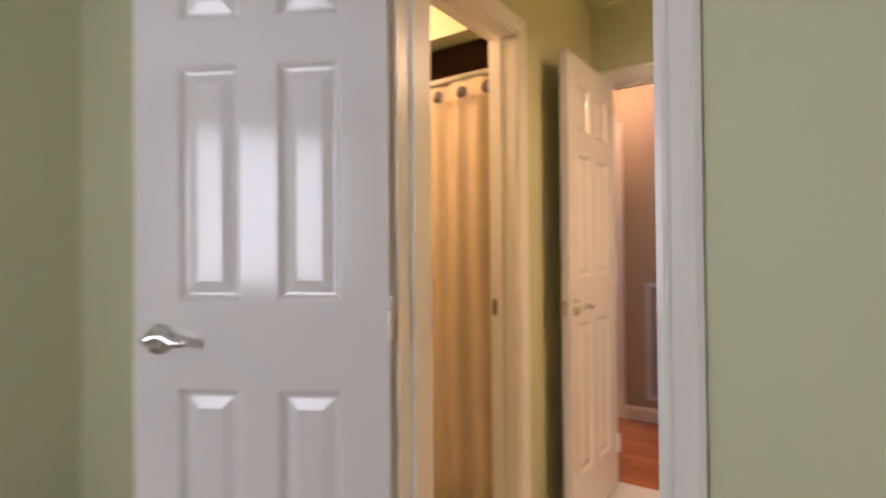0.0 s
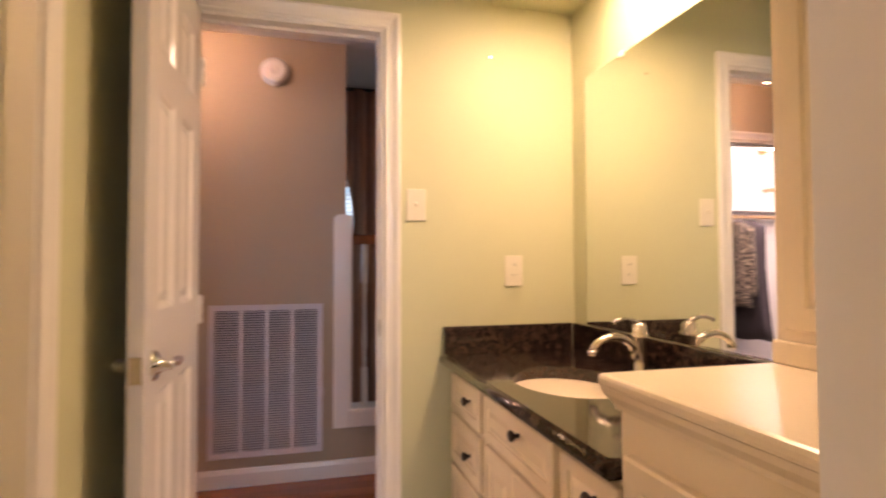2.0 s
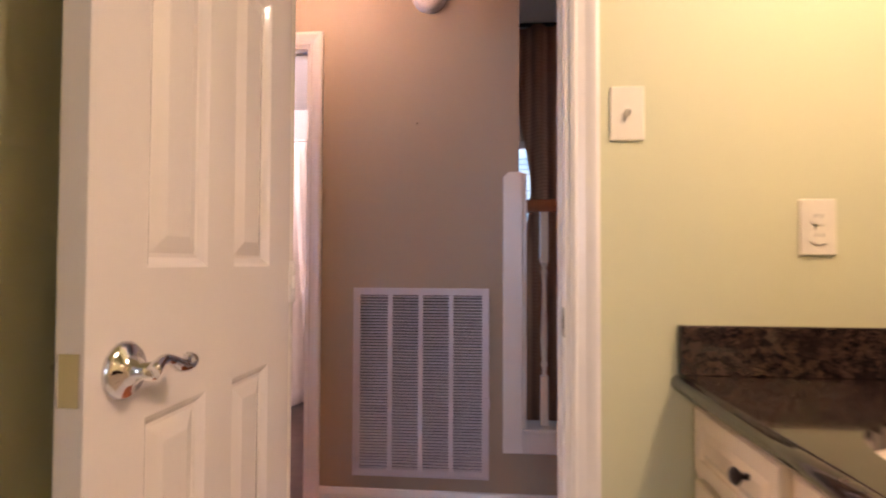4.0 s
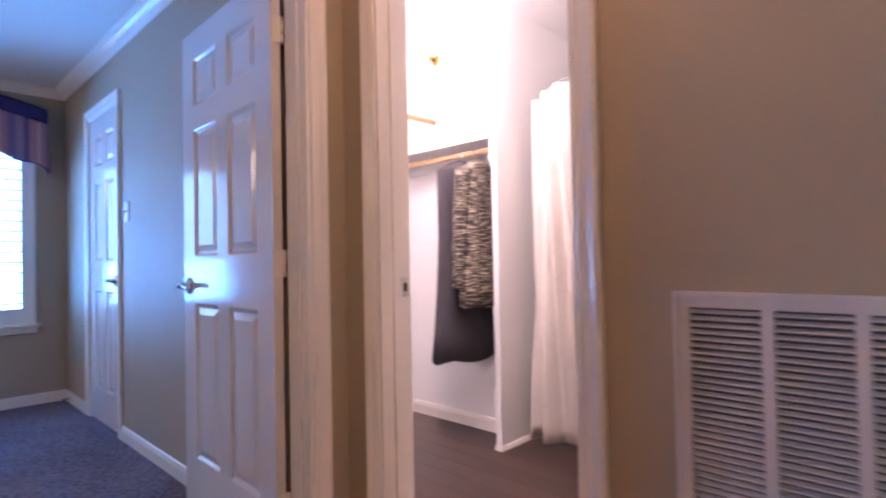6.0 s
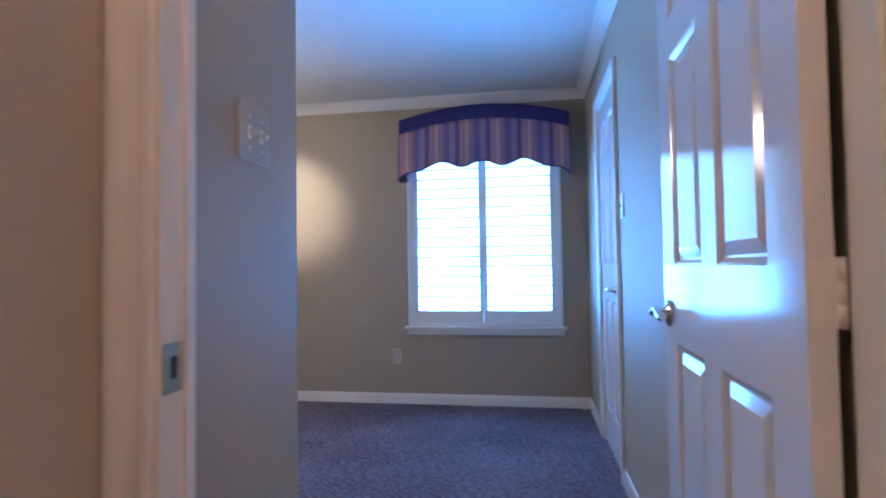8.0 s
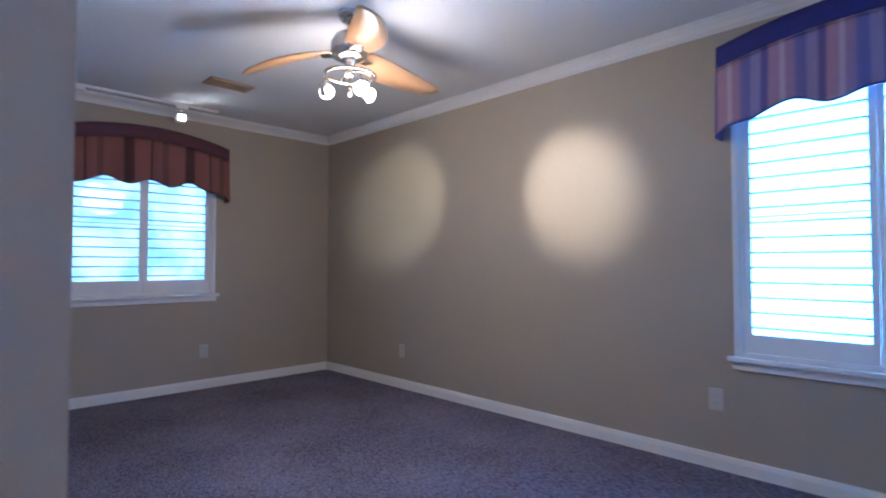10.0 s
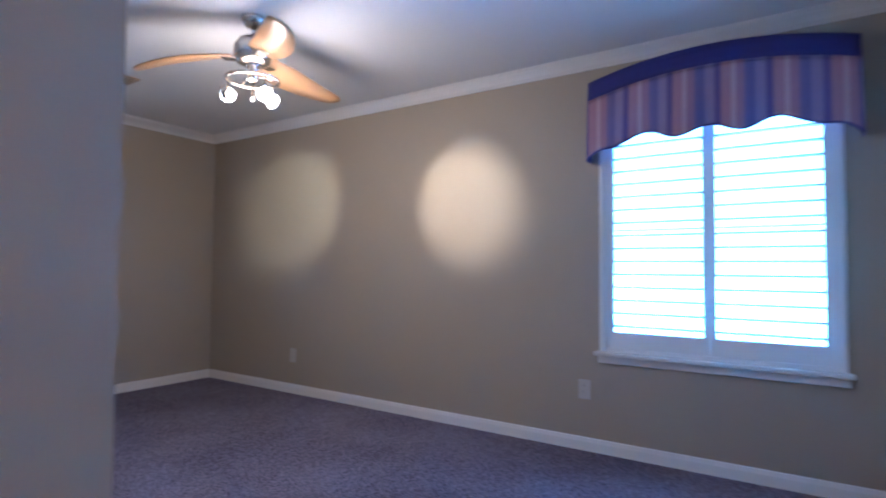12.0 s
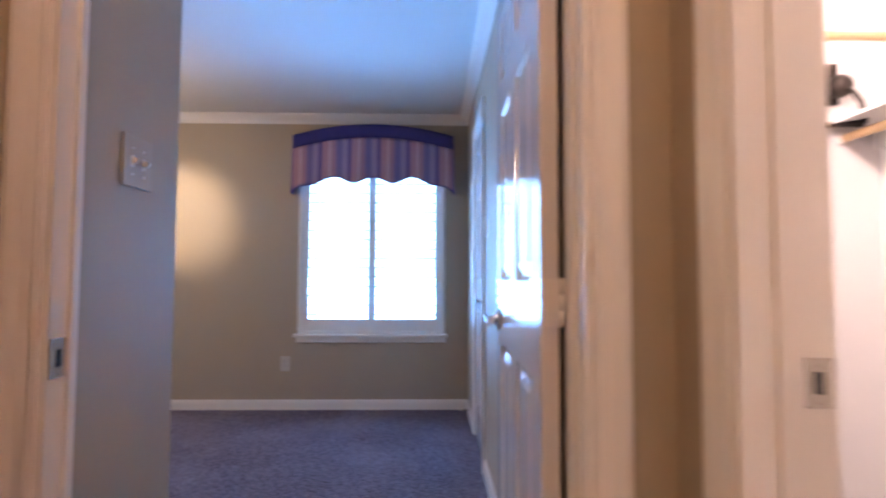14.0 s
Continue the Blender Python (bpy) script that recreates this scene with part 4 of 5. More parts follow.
    part("spout_tip", lathe([(0.0115, 0), (0.014, 0.004), (0.014, 0.014), (0.0115, 0.016)], 14, at=(sp[-1][0], 0, sp[-1][2] - 0.012)), NICKEL, t)
    part("lever", tube([(0.0, 0, 0.155), (0.02, 0, 0.166), (0.045, 0, 0.172), (0.075, 0, 0.168), (0.09, 0, 0.160)], [0.010, 0.008, 0.006, 0.007, 0.006], 10), NICKEL, t)


vanity()


def linen_hutch():
    d = thing("linen_hutch", pose(0, 0, 0), "cream painted linen hutch with panelled doors and a glossy ledge", "cabinet")
    y0, y1 = AW + 0.125, -1.185
    part("base_cabinet", boxes((0.585, VR - 0.001, y0, y1 - 0.002, 0.0, 0.925)), CABW, d)
    led = boxes((0.552, VR - 0.001, y0, y1 + 0.022, 0.962, 0.985), bev=0.008)
    part("ledge", led, CABW, d, "glossy cream ledge with a rounded edge")
    prof = [(0.0, 0.925), (0.006, 0.925), (0.010, 0.935), (0.022, 0.950), (0.026, 0.9615), (0.0, 0.9615)]
    bm = bmesh.new()
    pts = [(0.585, y0), (0.585, y1 - 0.002), (VR - 0.001, y1 - 0.002)]
    rows_ = []
    for i, (x, y) in enumerate(pts):
        ox, oy = ((-1, 0), (-1, 1), (0, 1))[i]
        rows_.append([bm.verts.new((x + ox * o, y + oy * o, z)) for o, z in prof])
    for a, b in zip(rows_, rows_[1:]):
        for k in range(len(prof)):
            m = (k + 1) % len(prof)
            bm.faces.new((a[k], a[m], b[m], b[k]))
    bmesh.ops.recalc_face_normals(bm, faces=bm.faces)
    part("ledge_moulding", bm, CABW, d)
    part("cabinet_door", front_panel(bmesh.new(), 0.584, y0 + 0.03, y1 - 0.03, 0.12, 0.86), CABW, d)
    ux = 0.93
    part("upper_cabinet", boxes((ux, VR - 0.001, y0, y1 + 0.012, 0.9855, 2.178)), CABW, d)
    part("upper_base_moulding", boxes((ux - 0.016, ux - 0.0005, y0, y1 + 0.012, 0.9855, 1.03), bev=0.004), CABW, d)
    part("cabinet_door", front_panel(bmesh.new(), ux - 0.001, y0 + 0.03, y1 - 0.02, 1.05, 2.12), CABW, d)


linen_hutch()
mir = thing("wall_mirror", pose(0, 0, 0), "frameless wall mirror above the vanity", "mirror")
part("mirror_glass", boxes((VR - 0.006, VR - 0.0015, -1.170, -0.172, 0.947, 1.885)), MIRROR, mir)
for zz, yy in ((1.886, -0.42), (1.886, -0.95)):
    part("mirror_clip", boxes((VR - 0.012, VR - 0.001, yy - 0.012, yy + 0.012, zz - 0.010, zz + 0.006), bev=0.002), WPLASTIC, mir)
dl = thing("vanity_lamp", pose(0.92, -0.70, 2.1795), "rectangular lamp recessed in the soffit over the basin", "lamp")
part("trim_frame", boxes((-0.13, 0.13, -0.255, -0.235, -0.008, -0.0005), (-0.13, 0.13, 0.235, 0.255, -0.008, -0.0005), (-0.13, -0.11, -0.235, 0.235, -0.008, -0.0005), (0.11, 0.13, -0.235, 0.235, -0.008, -0.0005)), TRIM, dl)
part("lens", boxes((-0.1095, 0.1095, -0.2345, 0.2345, -0.005, -0.001)), VLENS, dl, "glowing milky lens")


# ---- things: tub room ----
def shower_curtain():
    d = thing("shower_curtain", pose(0, 0, 0), "cream shower curtain with dark grommets on a white rod", "shower curtain")
    x0, x1, y = -1.88, -0.53, -0.80
    def fn(u, v):
        return (x0 + (x1 - x0) * u, y + 0.020 * math.sin(2 * math.pi * u * 11.5 + 0.6) * (0.5 + 0.5 * v) + 0.012 * math.sin(2 * math.pi * u * 4.2 + 2 * v), 1.935 - 1.88 * v)
    part("cloth", sheet(140, 16, fn, 0.004), TUBCLOTH, d)
    part("hem_band", boxes((x0, x1, y - 0.034, y - 0.030, 1.845, 1.850)), TUBCLOTH, d)
    part("rod", tube([(-1.90, y, 1.955), (-0.5105, y, 1.955)], 0.013), WPLASTIC, d, "white curtain rod")
    for k in range(11):
        x = -0.565 - k * 0.129
        part("grommet", lathe([(0.013, 0), (0.026, 0.001), (0.027, 0.005), (0.022, 0.008), (0.013, 0.006)], 18, at=(x, y - 0.044, 1.875), axis="Y"), IRON, d, "dark metal grommet")


shower_curtain()


# ---- things: bedroom windows ----
def shutter_window(name, m, w, z0, z1, label, louvre_z0):
    """Window with casing, sill, apron and two louvred shutter panels. Local x runs along the wall, y into the wall (room at -y), opening 0..w."""
    d = thing(name, m, label, "window")
    d["kind"] = "structure"
    th = 0.12
    fr = 0.022
    part("window_frame", boxes((0.0, fr, 0.0, th, z0, z1), (w - fr, w, 0.0, th, z0, z1), (fr, w - fr, 0.0, th, z1 - fr, z1), (fr, w - fr, 0.0, th, z0, z0 + fr)), TRIM, d)
    cas = [(0.0, 0.0), (0.0, 0.012), (0.010, 0.016), (0.030, 0.016), (0.036, 0.0)]
    part("window_casing", swept([(0.004, z0), (0.004, z1 - 0.004), (w - 0.004, z1 - 0.004), (w - 0.004, z0)], cas, lambda u, v, q: (u, -q, v)), TRIM, d)
    part("window_sill", boxes((-0.055, w + 0.055, -0.045, -0.0005, z0 - 0.024, z0 - 0.001), bev=0.004), TRIM, d)
    part("apron", boxes((-0.038, w + 0.038, -0.018, -0.0005, z0 - 0.068, z0 - 0.0245), bev=0.004), TRIM, d)
    # sash behind the shutters
    zm = (z0 + z1) / 2
    part("sash_rail", boxes((fr, w - fr, 0.075, 0.105, zm - 0.006, zm + 0.006)), TRIM, d)
    glass = boxes((fr, w - fr, 0.088, 0.092, z0 + fr, zm - 0.0205))
    part("pane", glass, GLASS, d).visible_shadow = False
    part("pane", boxes((fr, w - fr, 0.088, 0.092, zm + 0.0205, z1 - fr)), GLASS, d).visible_shadow = False
    a, b = fr + 0.001, w - fr - 0.001
    mid = (a + b) / 2
    sti = 0.030
    lou = None
    for s0, s1 in ((a, mid - 0.001), (mid + 0.001, b)):
        lo, hi = z0 + fr + 0.001, z1 - fr - 0.001
        pn = part("shutter_panel", boxes((s0, s0 + sti, 0.006, 0.034, lo, hi), (s1 - sti, s1, 0.006, 0.034, lo, hi), (s0 + sti, s1 - sti, 0.006, 0.034, lo, louvre_z0), (s0 + sti, s1 - sti, 0.006, 0.034, hi - 0.07, hi), bev=0.0), TRIM, d, "white shutter panel with open louvres")
        n = int((hi - 0.07 - louvre_z0) / 0.0765)
        if lou is None:
            bm = bmesh.new()
            L = s1 - s0 - 2 * sti - 0.002
            ring = [(-0.036, 0.0), (-0.022, 0.0052), (0.0, 0.0065), (0.022, 0.0052), (0.036, 0.0), (0.022, -0.0052), (0.0, -0.0065), (-0.022, -0.0052)]
            va = [bm.verts.new((0, y, z)) for y, z in ring]
            vb = [bm.verts.new((L, y, z)) for y, z in ring]
            for i in range(8):
                bm.faces.new((va[i], va[(i + 1) % 8], vb[(i + 1) % 8], vb[i])).smooth = True
            bm.faces.new(va[::-1])
            bm.faces.new(vb)
            bmesh.ops.recalc_face_normals(bm, faces=bm.faces)
            lou = mesh_of("louvre", bm, TRIM)
        for k in range(n):
            o = new("louvre", lou)
            o.parent = pn
            o.matrix_local = pose(s0 + sti + 0.001, 0.020, louvre_z0 + 0.036 + k * 0.0765, 1, 0, 0)
    return d


GLASS = bpy.data.materials.new("window_glass")
GLASS.use_nodes = True
_g = GLASS.node_tree.nodes["Principled BSDF"]
_g.inputs["Transmission Weight"].default_value, _g.inputs["Roughness"].default_value, _g.inputs["IOR"].default_value = 1.0, 0.0, 1.45
shutter_window("window_1", pose(WEST, -0.385, 0, 0, 0, 90), 1.135, 0.61, 2.06, "white shuttered window with bright daylight behind open louvres", 0.728)
shutter_window("window_2", pose(-2.75, SOUTH, 0, 0, 0, 180), 1.09, 0.83, 2.0, "small white shuttered window with trees behind its louvres", 0.955)


def valance(m, w, zc, label, skirt, band):
    """Board mounted valance with an arched band and a scalloped, gathered skirt. Local x along the wall, room at -y."""
    d = thing("window_valance", m, label, "valance", "window valances")
    dep = 0.10
    arch = lambda u: zc - 0.095 * (2 * u - 1) ** 2
    bandh = 0.115
    part("top_band", sheet(48, 3, lambda u, v: (w * u, -dep - 0.008, arch(u) - bandh * v), 0.010), band, d, "dark arched band")
    def low(u):
        e = min(u, 1 - u)
        tail = max(0.0, 1 - e / 0.17)
        return zc - 0.455 + 0.026 * math.cos(2 * math.pi * (u - 0.5) / 0.235) - 0.125 * tail ** 1.4
    def fn(u, v):
        top = arch(u) - bandh + 0.006
        fold = 0.007 * math.sin(2 * math.pi * u * 5.5 + 0.5) * (0.35 + 0.9 * v) + 0.016 * v * math.cos(2 * math.pi * (u - 0.5) / 0.235) * (-1)
        return (w * u + 0.010 * v * (2 * u - 1), -dep - 0.004 - fold - 0.012 * v, top + (low(u) - top) * v)
    part("skirt", sheet(150, 14, fn, 0.004), skirt, d)
    part("piping", tube([(w * k / 40, -dep - 0.016, arch(k / 40) - bandh) for k in range(41)], 0.004, 6), skirt, d)
    part("hem_trim", tube([(fn(k / 120, 1)[0], fn(k / 120, 1)[1], fn(k / 120, 1)[2]) for k in range(121)], 0.005, 6), band, d, "dark cord along the hem")
    for x, s in ((0.0, -1), (w, 1)):
        part("side_return", sheet(6, 8, lambda u, v: (x + s * (0.002 + 0.010 * v), -0.002 - (dep + 0.002) * u, arch(0) - (arch(0) - low(0) - 0.0) * v), 0.005), skirt, d)
    part("mount_board", boxes((0.006, w - 0.006, -dep + 0.002, -0.001, arch(0) - 0.03, arch(0) - 0.012)), TRIM, d)


valance(pose(WEST, -0.448, 0, 0, 0, 90), 1.29, 2.305, "striped blue and rose valance with an arched navy band", STRIPE, NAVY)
valance(pose(-2.66, SOUTH, 0, 0, 0, 180), 1.28, 2.20, "rose and brown valance with painted pleat shade and a dark arched band", PLEATS_B, BURG)


# ---- things: bedroom ceiling ----
def ceiling_fan():
    cx, cy = -3.575, -1.80
    d = thing("ceiling_fan", pose(cx, cy, 0), "three blade maple ceiling fan with a nickel ring and spot lamps", "ceiling fan")
    part("canopy", lathe([(0.065, HB - 0.001), (0.065, 2.39), (0.045, 2.36), (0.016, 2.355)][::-1], 24), NICKEL, d)
    part("down_rod", lathe([(0.012, 2.30), (0.012, 2.36)], 12), NICKEL, d)
    part("motor_housing", lathe([(0.05, 2.155), (0.085, 2.165), (0.10, 2.20), (0.10, 2.245), (0.075, 2.285), (0.03, 2.30)], 28), NICKEL, d)
    for ang in (74, 194, 314):
        bm = bmesh.new()
        n = 18
        rows_ = []
        for i in range(n + 1):
            u = i / n
            r = 0.10 + 0.52 * u
            wd = 0.046 + 0.052 * math.sin(math.pi * min(1, 0.15 + 0.80 * u)) * (1 - 0.45 * u * u)
            if u > 0.9:
                wd *= 1 - 0.55 * ((u - 0.9) / 0.1) ** 2
            bow = -0.17 * u * u + 0.03 * u
            tw = -radians(16 - 6 * u)
            row = []
            for s in (-1, 0, 1):
                for k in (1, -1):
                    q = s * wd
                    row.append(bm.verts.new((r, bow + q * math.cos(tw), 2.195 + 0.02 * math.sin(1.5 * u) - 0.08 * u + q * math.sin(tw) + k * 0.004)))
            rows_.append(row)
        for a, b in zip(rows_, rows_[1:]):
            for q in ((0, 2), (2, 4), (5, 3), (3, 1), (4, 5), (1, 0)):
                bm.faces.new((a[q[0]], a[q[1]], b[q[1]], b[q[0]])).smooth = True
        for r_ in (rows_[0], rows_[-1]):
            bm.faces.new((r_[0], r_[2], r_[4], r_[5], r_[3], r_[1]))
        bmesh.ops.recalc_face_normals(bm, faces=bm.faces)
        o = part("blade", bm, MAPLE, d, "curved honey maple blade")
        o.matrix_local = pose(0, 0, 0, 0, 0, ang)
        ir = part("blade_iron", boxes((0.085, 0.155, -0.028, 0.028, 2.178, 2.186), bev=0.002), NICKEL, d)
        ir.matrix_local = pose(0, 0, 0, 0, 0, ang)
    part("light_stem", lathe([(0.018, 2.06), (0.030, 2.10), (0.030, 2.145), (0.045, 2.155)], 18), NICKEL, d)
    ring = [(0.13 * math.cos(2 * math.pi * k / 36), 0.13 * math.sin(2 * math.pi * k / 36), 2.075) for k in range(37)]
    part("light_ring", tube(ring, 0.009, 8), NICKEL, d, "brushed nickel ring")
    for k in range(3):
        a = radians(20 + 120 * k)
        part("ring_arm", tube([(0.02 * math.cos(a), 0.02 * math.sin(a), 2.10), (0.07 * math.cos(a), 0.07 * math.sin(a), 2.095), (0.13 * math.cos(a), 0.13 * math.sin(a), 2.075)], 0.006, 8), NICKEL, d)
    for k, (hx, hy, tx, ty, tz) in enumerate(HEADS):
        aim = Vector((tx - cx, ty - cy, tz)) - Vector((hx, hy, 1.985))
        rot = aim.to_track_quat("Z", "Y").to_matrix().to_4x4()
        mt = Matrix.Translation((hx, hy, 1.985)) @ rot
        h = part("spot_head", lathe([(0.012, -0.065), (0.020, -0.06), (0.024, -0.03), (0.036, -0.004), (0.038, 0.0), (0.034, 0.0), (0.022, -0.025)], 18), NICKEL, d, "nickel spot head")
        h.matrix_local = mt
        part("bulb", lathe([(0.010, -0.028), (0.035, -0.008), (0.039, 0.006), (0.032, 0.022), (0.012, 0.030)], 16), LAMPGLASS, h, "glowing spot bulb")
        part("head_stem", tube([(hx, hy, 2.07), (hx, hy, 2.03), (hx - rot[0][2] * 0.03, hy - rot[1][2] * 0.03, 1.985 - rot[2][2] * 0.03)], 0.006, 8), NICKEL, d)
    part("pull_bar", lathe([(0.008, 1.955), (0.010, 1.96), (0.010, 1.995), (0.006, 2.0), (0.006, 2.06)], 12, at=(0.02, 0.03, 0)), NICKEL, d)


ceiling_fan()


def track_light():
    y = -4.10
    d = thing("track_light", pose(0, 0, 0), "white ceiling track with two small spot heads", "track light")
    part("track", boxes((-3.80, -2.55, y - 0.018, y + 0.018, HB - 0.0215, HB - 0.0005), bev=0.002), WPLASTIC, d)
    for x, lit in ((-2.78, False), (-3.50, True)):
        h = part("adapter", boxes((x - 0.05, x + 0.05, y - 0.02, y + 0.02, HB - 0.047, HB - 0.022), bev=0.003), WPLASTIC, d)
        if lit:
            part("stem", tube([(x, y, HB - 0.046), (x, y, 2.32)], 0.008, 8), WPLASTIC, h)
            part("lamp_head", boxes((x - 0.035, x + 0.035, y - 0.035, y + 0.02, 2.255, 2.32), bev=0.006), WPLASTIC, h)
            part("lens", boxes((x - 0.026, x + 0.026, y + 0.0205, y + 0.0235, 2.264, 2.311)), LAMPGLASS, h, "glowing square lens")


track_light()
TANVENT = material("tan_vent_enamel", (0.42, 0.30, 0.19), 0.45, var=0.06, bump=0.0)
v = thing("ceiling_vent", pose(-3.58, -3.34, HB - 0.0005), "tan metal ceiling air vent", "ceiling vent")
part("frame", boxes((-0.16, 0.16, -0.09, -0.065, -0.012, -0.0005), (-0.16, 0.16, 0.065, 0.09, -0.012, -0.0005), (-0.16, -0.135, -0.065, 0.065, -0.012, -0.0005), (0.135, 0.16, -0.065, 0.065, -0.012, -0.0005)), TANVENT, v)
# plain dark brown sheet behind the slats
part("backing", boxes((-0.135, 0.135, -0.065, 0.065, -0.003, -0.0008)), material("brown_vent_backing", (0.16, 0.09, 0.05), 0.7, var=0.3), v, "brown duct behind the slats")
for k in range(7):
    o = part("slat", boxes((-0.135, 0.135, -0.006, 0.006, -0.0006, 0.0006)), TANVENT, v)
    o.matrix_local = pose(0, -0.056 + 0.0187 * k, -0.0085, -50, 0, 0)
hl = thing("ceiling_light", pose(-0.59, 0.60, H - 0.0005), "small round recessed ceiling light in the hall", "ceiling light")
part("trim_ring", lathe([(0.060, -0.004), (0.085, -0.008), (0.088, -0.001)], 28), WPLASTIC, hl)
part("lens", lathe([(0.058, -0.005), (0.058, -0.003)], 28), emitter("hall_lamp_lens", (1.0, 0.80, 0.58), 8), hl, "glowing lens")


# ---- things: closet ----
def closet_curtain():
    d = thing("closet_curtain", pose(0, 0, 0), "white lace curtain hanging from a curved rod", "curtain")
    line = [(-1.70, 2.50), (-1.60, 2.42), (-1.50, 2.33), (-1.44, 2.285), (-1.38, 2.26), (-1.29, 2.25), (-0.45, 2.25)]
    def track(u):
        s = u * 1.30
        for (ax, ay), (bx, by) in zip(line, line[1:]):
            step = math.hypot(bx - ax, by - ay)
            if s <= step or bx > -0.46:
                return (ax + (bx - ax) * s / step, ay + (by - ay) * s / step)
            s -= step
    def fn(u, v):
        x, y = track(u)
        k = (0.045 * math.sin(2 * math.pi * u * 9 + 0.5 * math.sin(5 * v)) + 0.012 * math.sin(2 * math.pi * u * 23 + 3 * v)) * (0.7 + 0.3 * v)
        low = min(2.44 + 0.41 * (x + 1.69), 2.56)
        return (x + 0.6 * k * (1 - min(1, u / 0.4)), y + (low - y) * v + k, 1.875 - 1.83 * v + 0.012 * math.sin(2 * math.pi * u * 7) * v)
    part("cloth", sheet(160, 24, fn, 0.004), CLOSETCLOTH, d)
    part("rod", tube([(*track(k / 60), 1.89) for k in range(61)], 0.008, 10), CHROME, d, "chrome curved curtain rod")
    part("rod_hanger", tube([(-0.80, 2.25, 1.897), (-0.80, 2.25, 2.439)], 0.003, 8), WPLASTIC, d)
    part("tie_hook", tube([(-1.48, 2.44, 1.19), (-1.455, 2.43, 1.19), (-1.431, 2.43, 1.188)], 0.006, 8), BRASS, d, "small brass tie hook")


closet_curtain()
sh = thing("closet_shelf", pose(0, 0, 0), "narrow white closet shelf on wall cleats", "shelf")
part("board", boxes((-2.768, -1.836, 2.275, 2.499, 1.693, 1.708), bev=0.002), WHITEWALL, sh)
part("cleat", boxes((-2.768, -1.836, 2.482, 2.499, 1.60, 1.69), bev=0.002), WHITEWALL, sh)
part("end_cleat", boxes((-1.856, -1.836, 2.29, 2.481, 1.57, 1.6995)), WHITEWALL, sh)


def clothes_pole(x0, x1, y, z, label):
    d = thing("clothes_pole", pose(0, 0, 0), label, "clothes pole", "clothes poles")
    part("pole", tube([(x0, y, z), (x1, y, z)], 0.017, 14), POLE, d)
    for x, s in ((x0, 1), (x1, -1)):
        part("socket", lathe([(0.028, 0), (0.028, 0.008), (0.021, 0.014)] if s > 0 else [(0.021, -0.014), (0.028, -0.008), (0.028, 0)], 16, at=(x, y, z), axis="X"), WPLASTIC, d, "white pole socket")


clothes_pole(-2.7695, -1.857, 2.35, 1.645, "pale wooden clothes pole under the shelf")


def pole_bracket():
    d = thing("pole_bracket", pose(-2.7695, 2.345, 0), "dark metal bracket holding the clothes pole on the closet wall", "bracket")
    part("wall_plate", boxes((0.0, 0.022, -0.105, -0.02, 1.78, 1.95), bev=0.004), IRON, d)
    part("boss", lathe([(0.045, 0.0), (0.048, 0.02), (0.040, 0.045), (0.020, 0.060)], 18, at=(0.022, -0.03, 1.85), axis="X"), IRON, d)
    part("arm", tube([(0.06, -0.03, 1.84), (0.09, -0.018, 1.81), (0.112, -0.006, 1.765), (0.122, 0.0, 1.715), (0.115, 0.0, 1.676)], 0.011, 10), IRON, d)
    part("foot", tube([(0.0, -0.10, 1.70), (0.05, -0.05, 1.692), (0.115, 0.0, 1.676)], [0.011, 0.013, 0.014], 10), IRON, d)


pole_bracket()


def side_pole():
    d = thing("clothes_pole", pose(0, 0, 0), "pale wooden clothes pole high on the closet wall", "clothes pole", "clothes poles")
    part("pole", tube([(-2.46, 1.25, 1.93), (-2.46, 2.499, 1.93)], 0.017, 14), POLE, d)
    part("socket", lathe([(0.021, -0.014), (0.028, -0.008), (0.028, 0)], 16, at=(-2.46, 2.4995, 1.93), axis="Y"), WPLASTIC, d, "white pole socket")
    part("bracket", boxes((-2.466, -2.454, 1.3, 1.33, 1.945, 2.4395)), WPLASTIC, d)


side_pole()
bs = thing("sprinkler_head", pose(-2.45, 2.4995, 2.34, -90, 0, 0), "small brass fitting high on the closet wall", "wall fitting")
part("escutcheon", lathe([(0.012, -0.012), (0.026, -0.008), (0.036, -0.0005)], 18), BRASS, bs)
part("body", lathe([(0.014, -0.052), (0.018, -0.05), (0.018, -0.045), (0.008, -0.042), (0.008, -0.012)], 14), BRASS, bs)
for k in range(6):
    a = 2 * math.pi * k / 6
    part("deflector_tooth", boxes((0.012, 0.026, -0.004, 0.004, -0.052, -0.050)), BRASS, bs).matrix_local = pose(0, 0, 0, 0, 0, 60 * k)


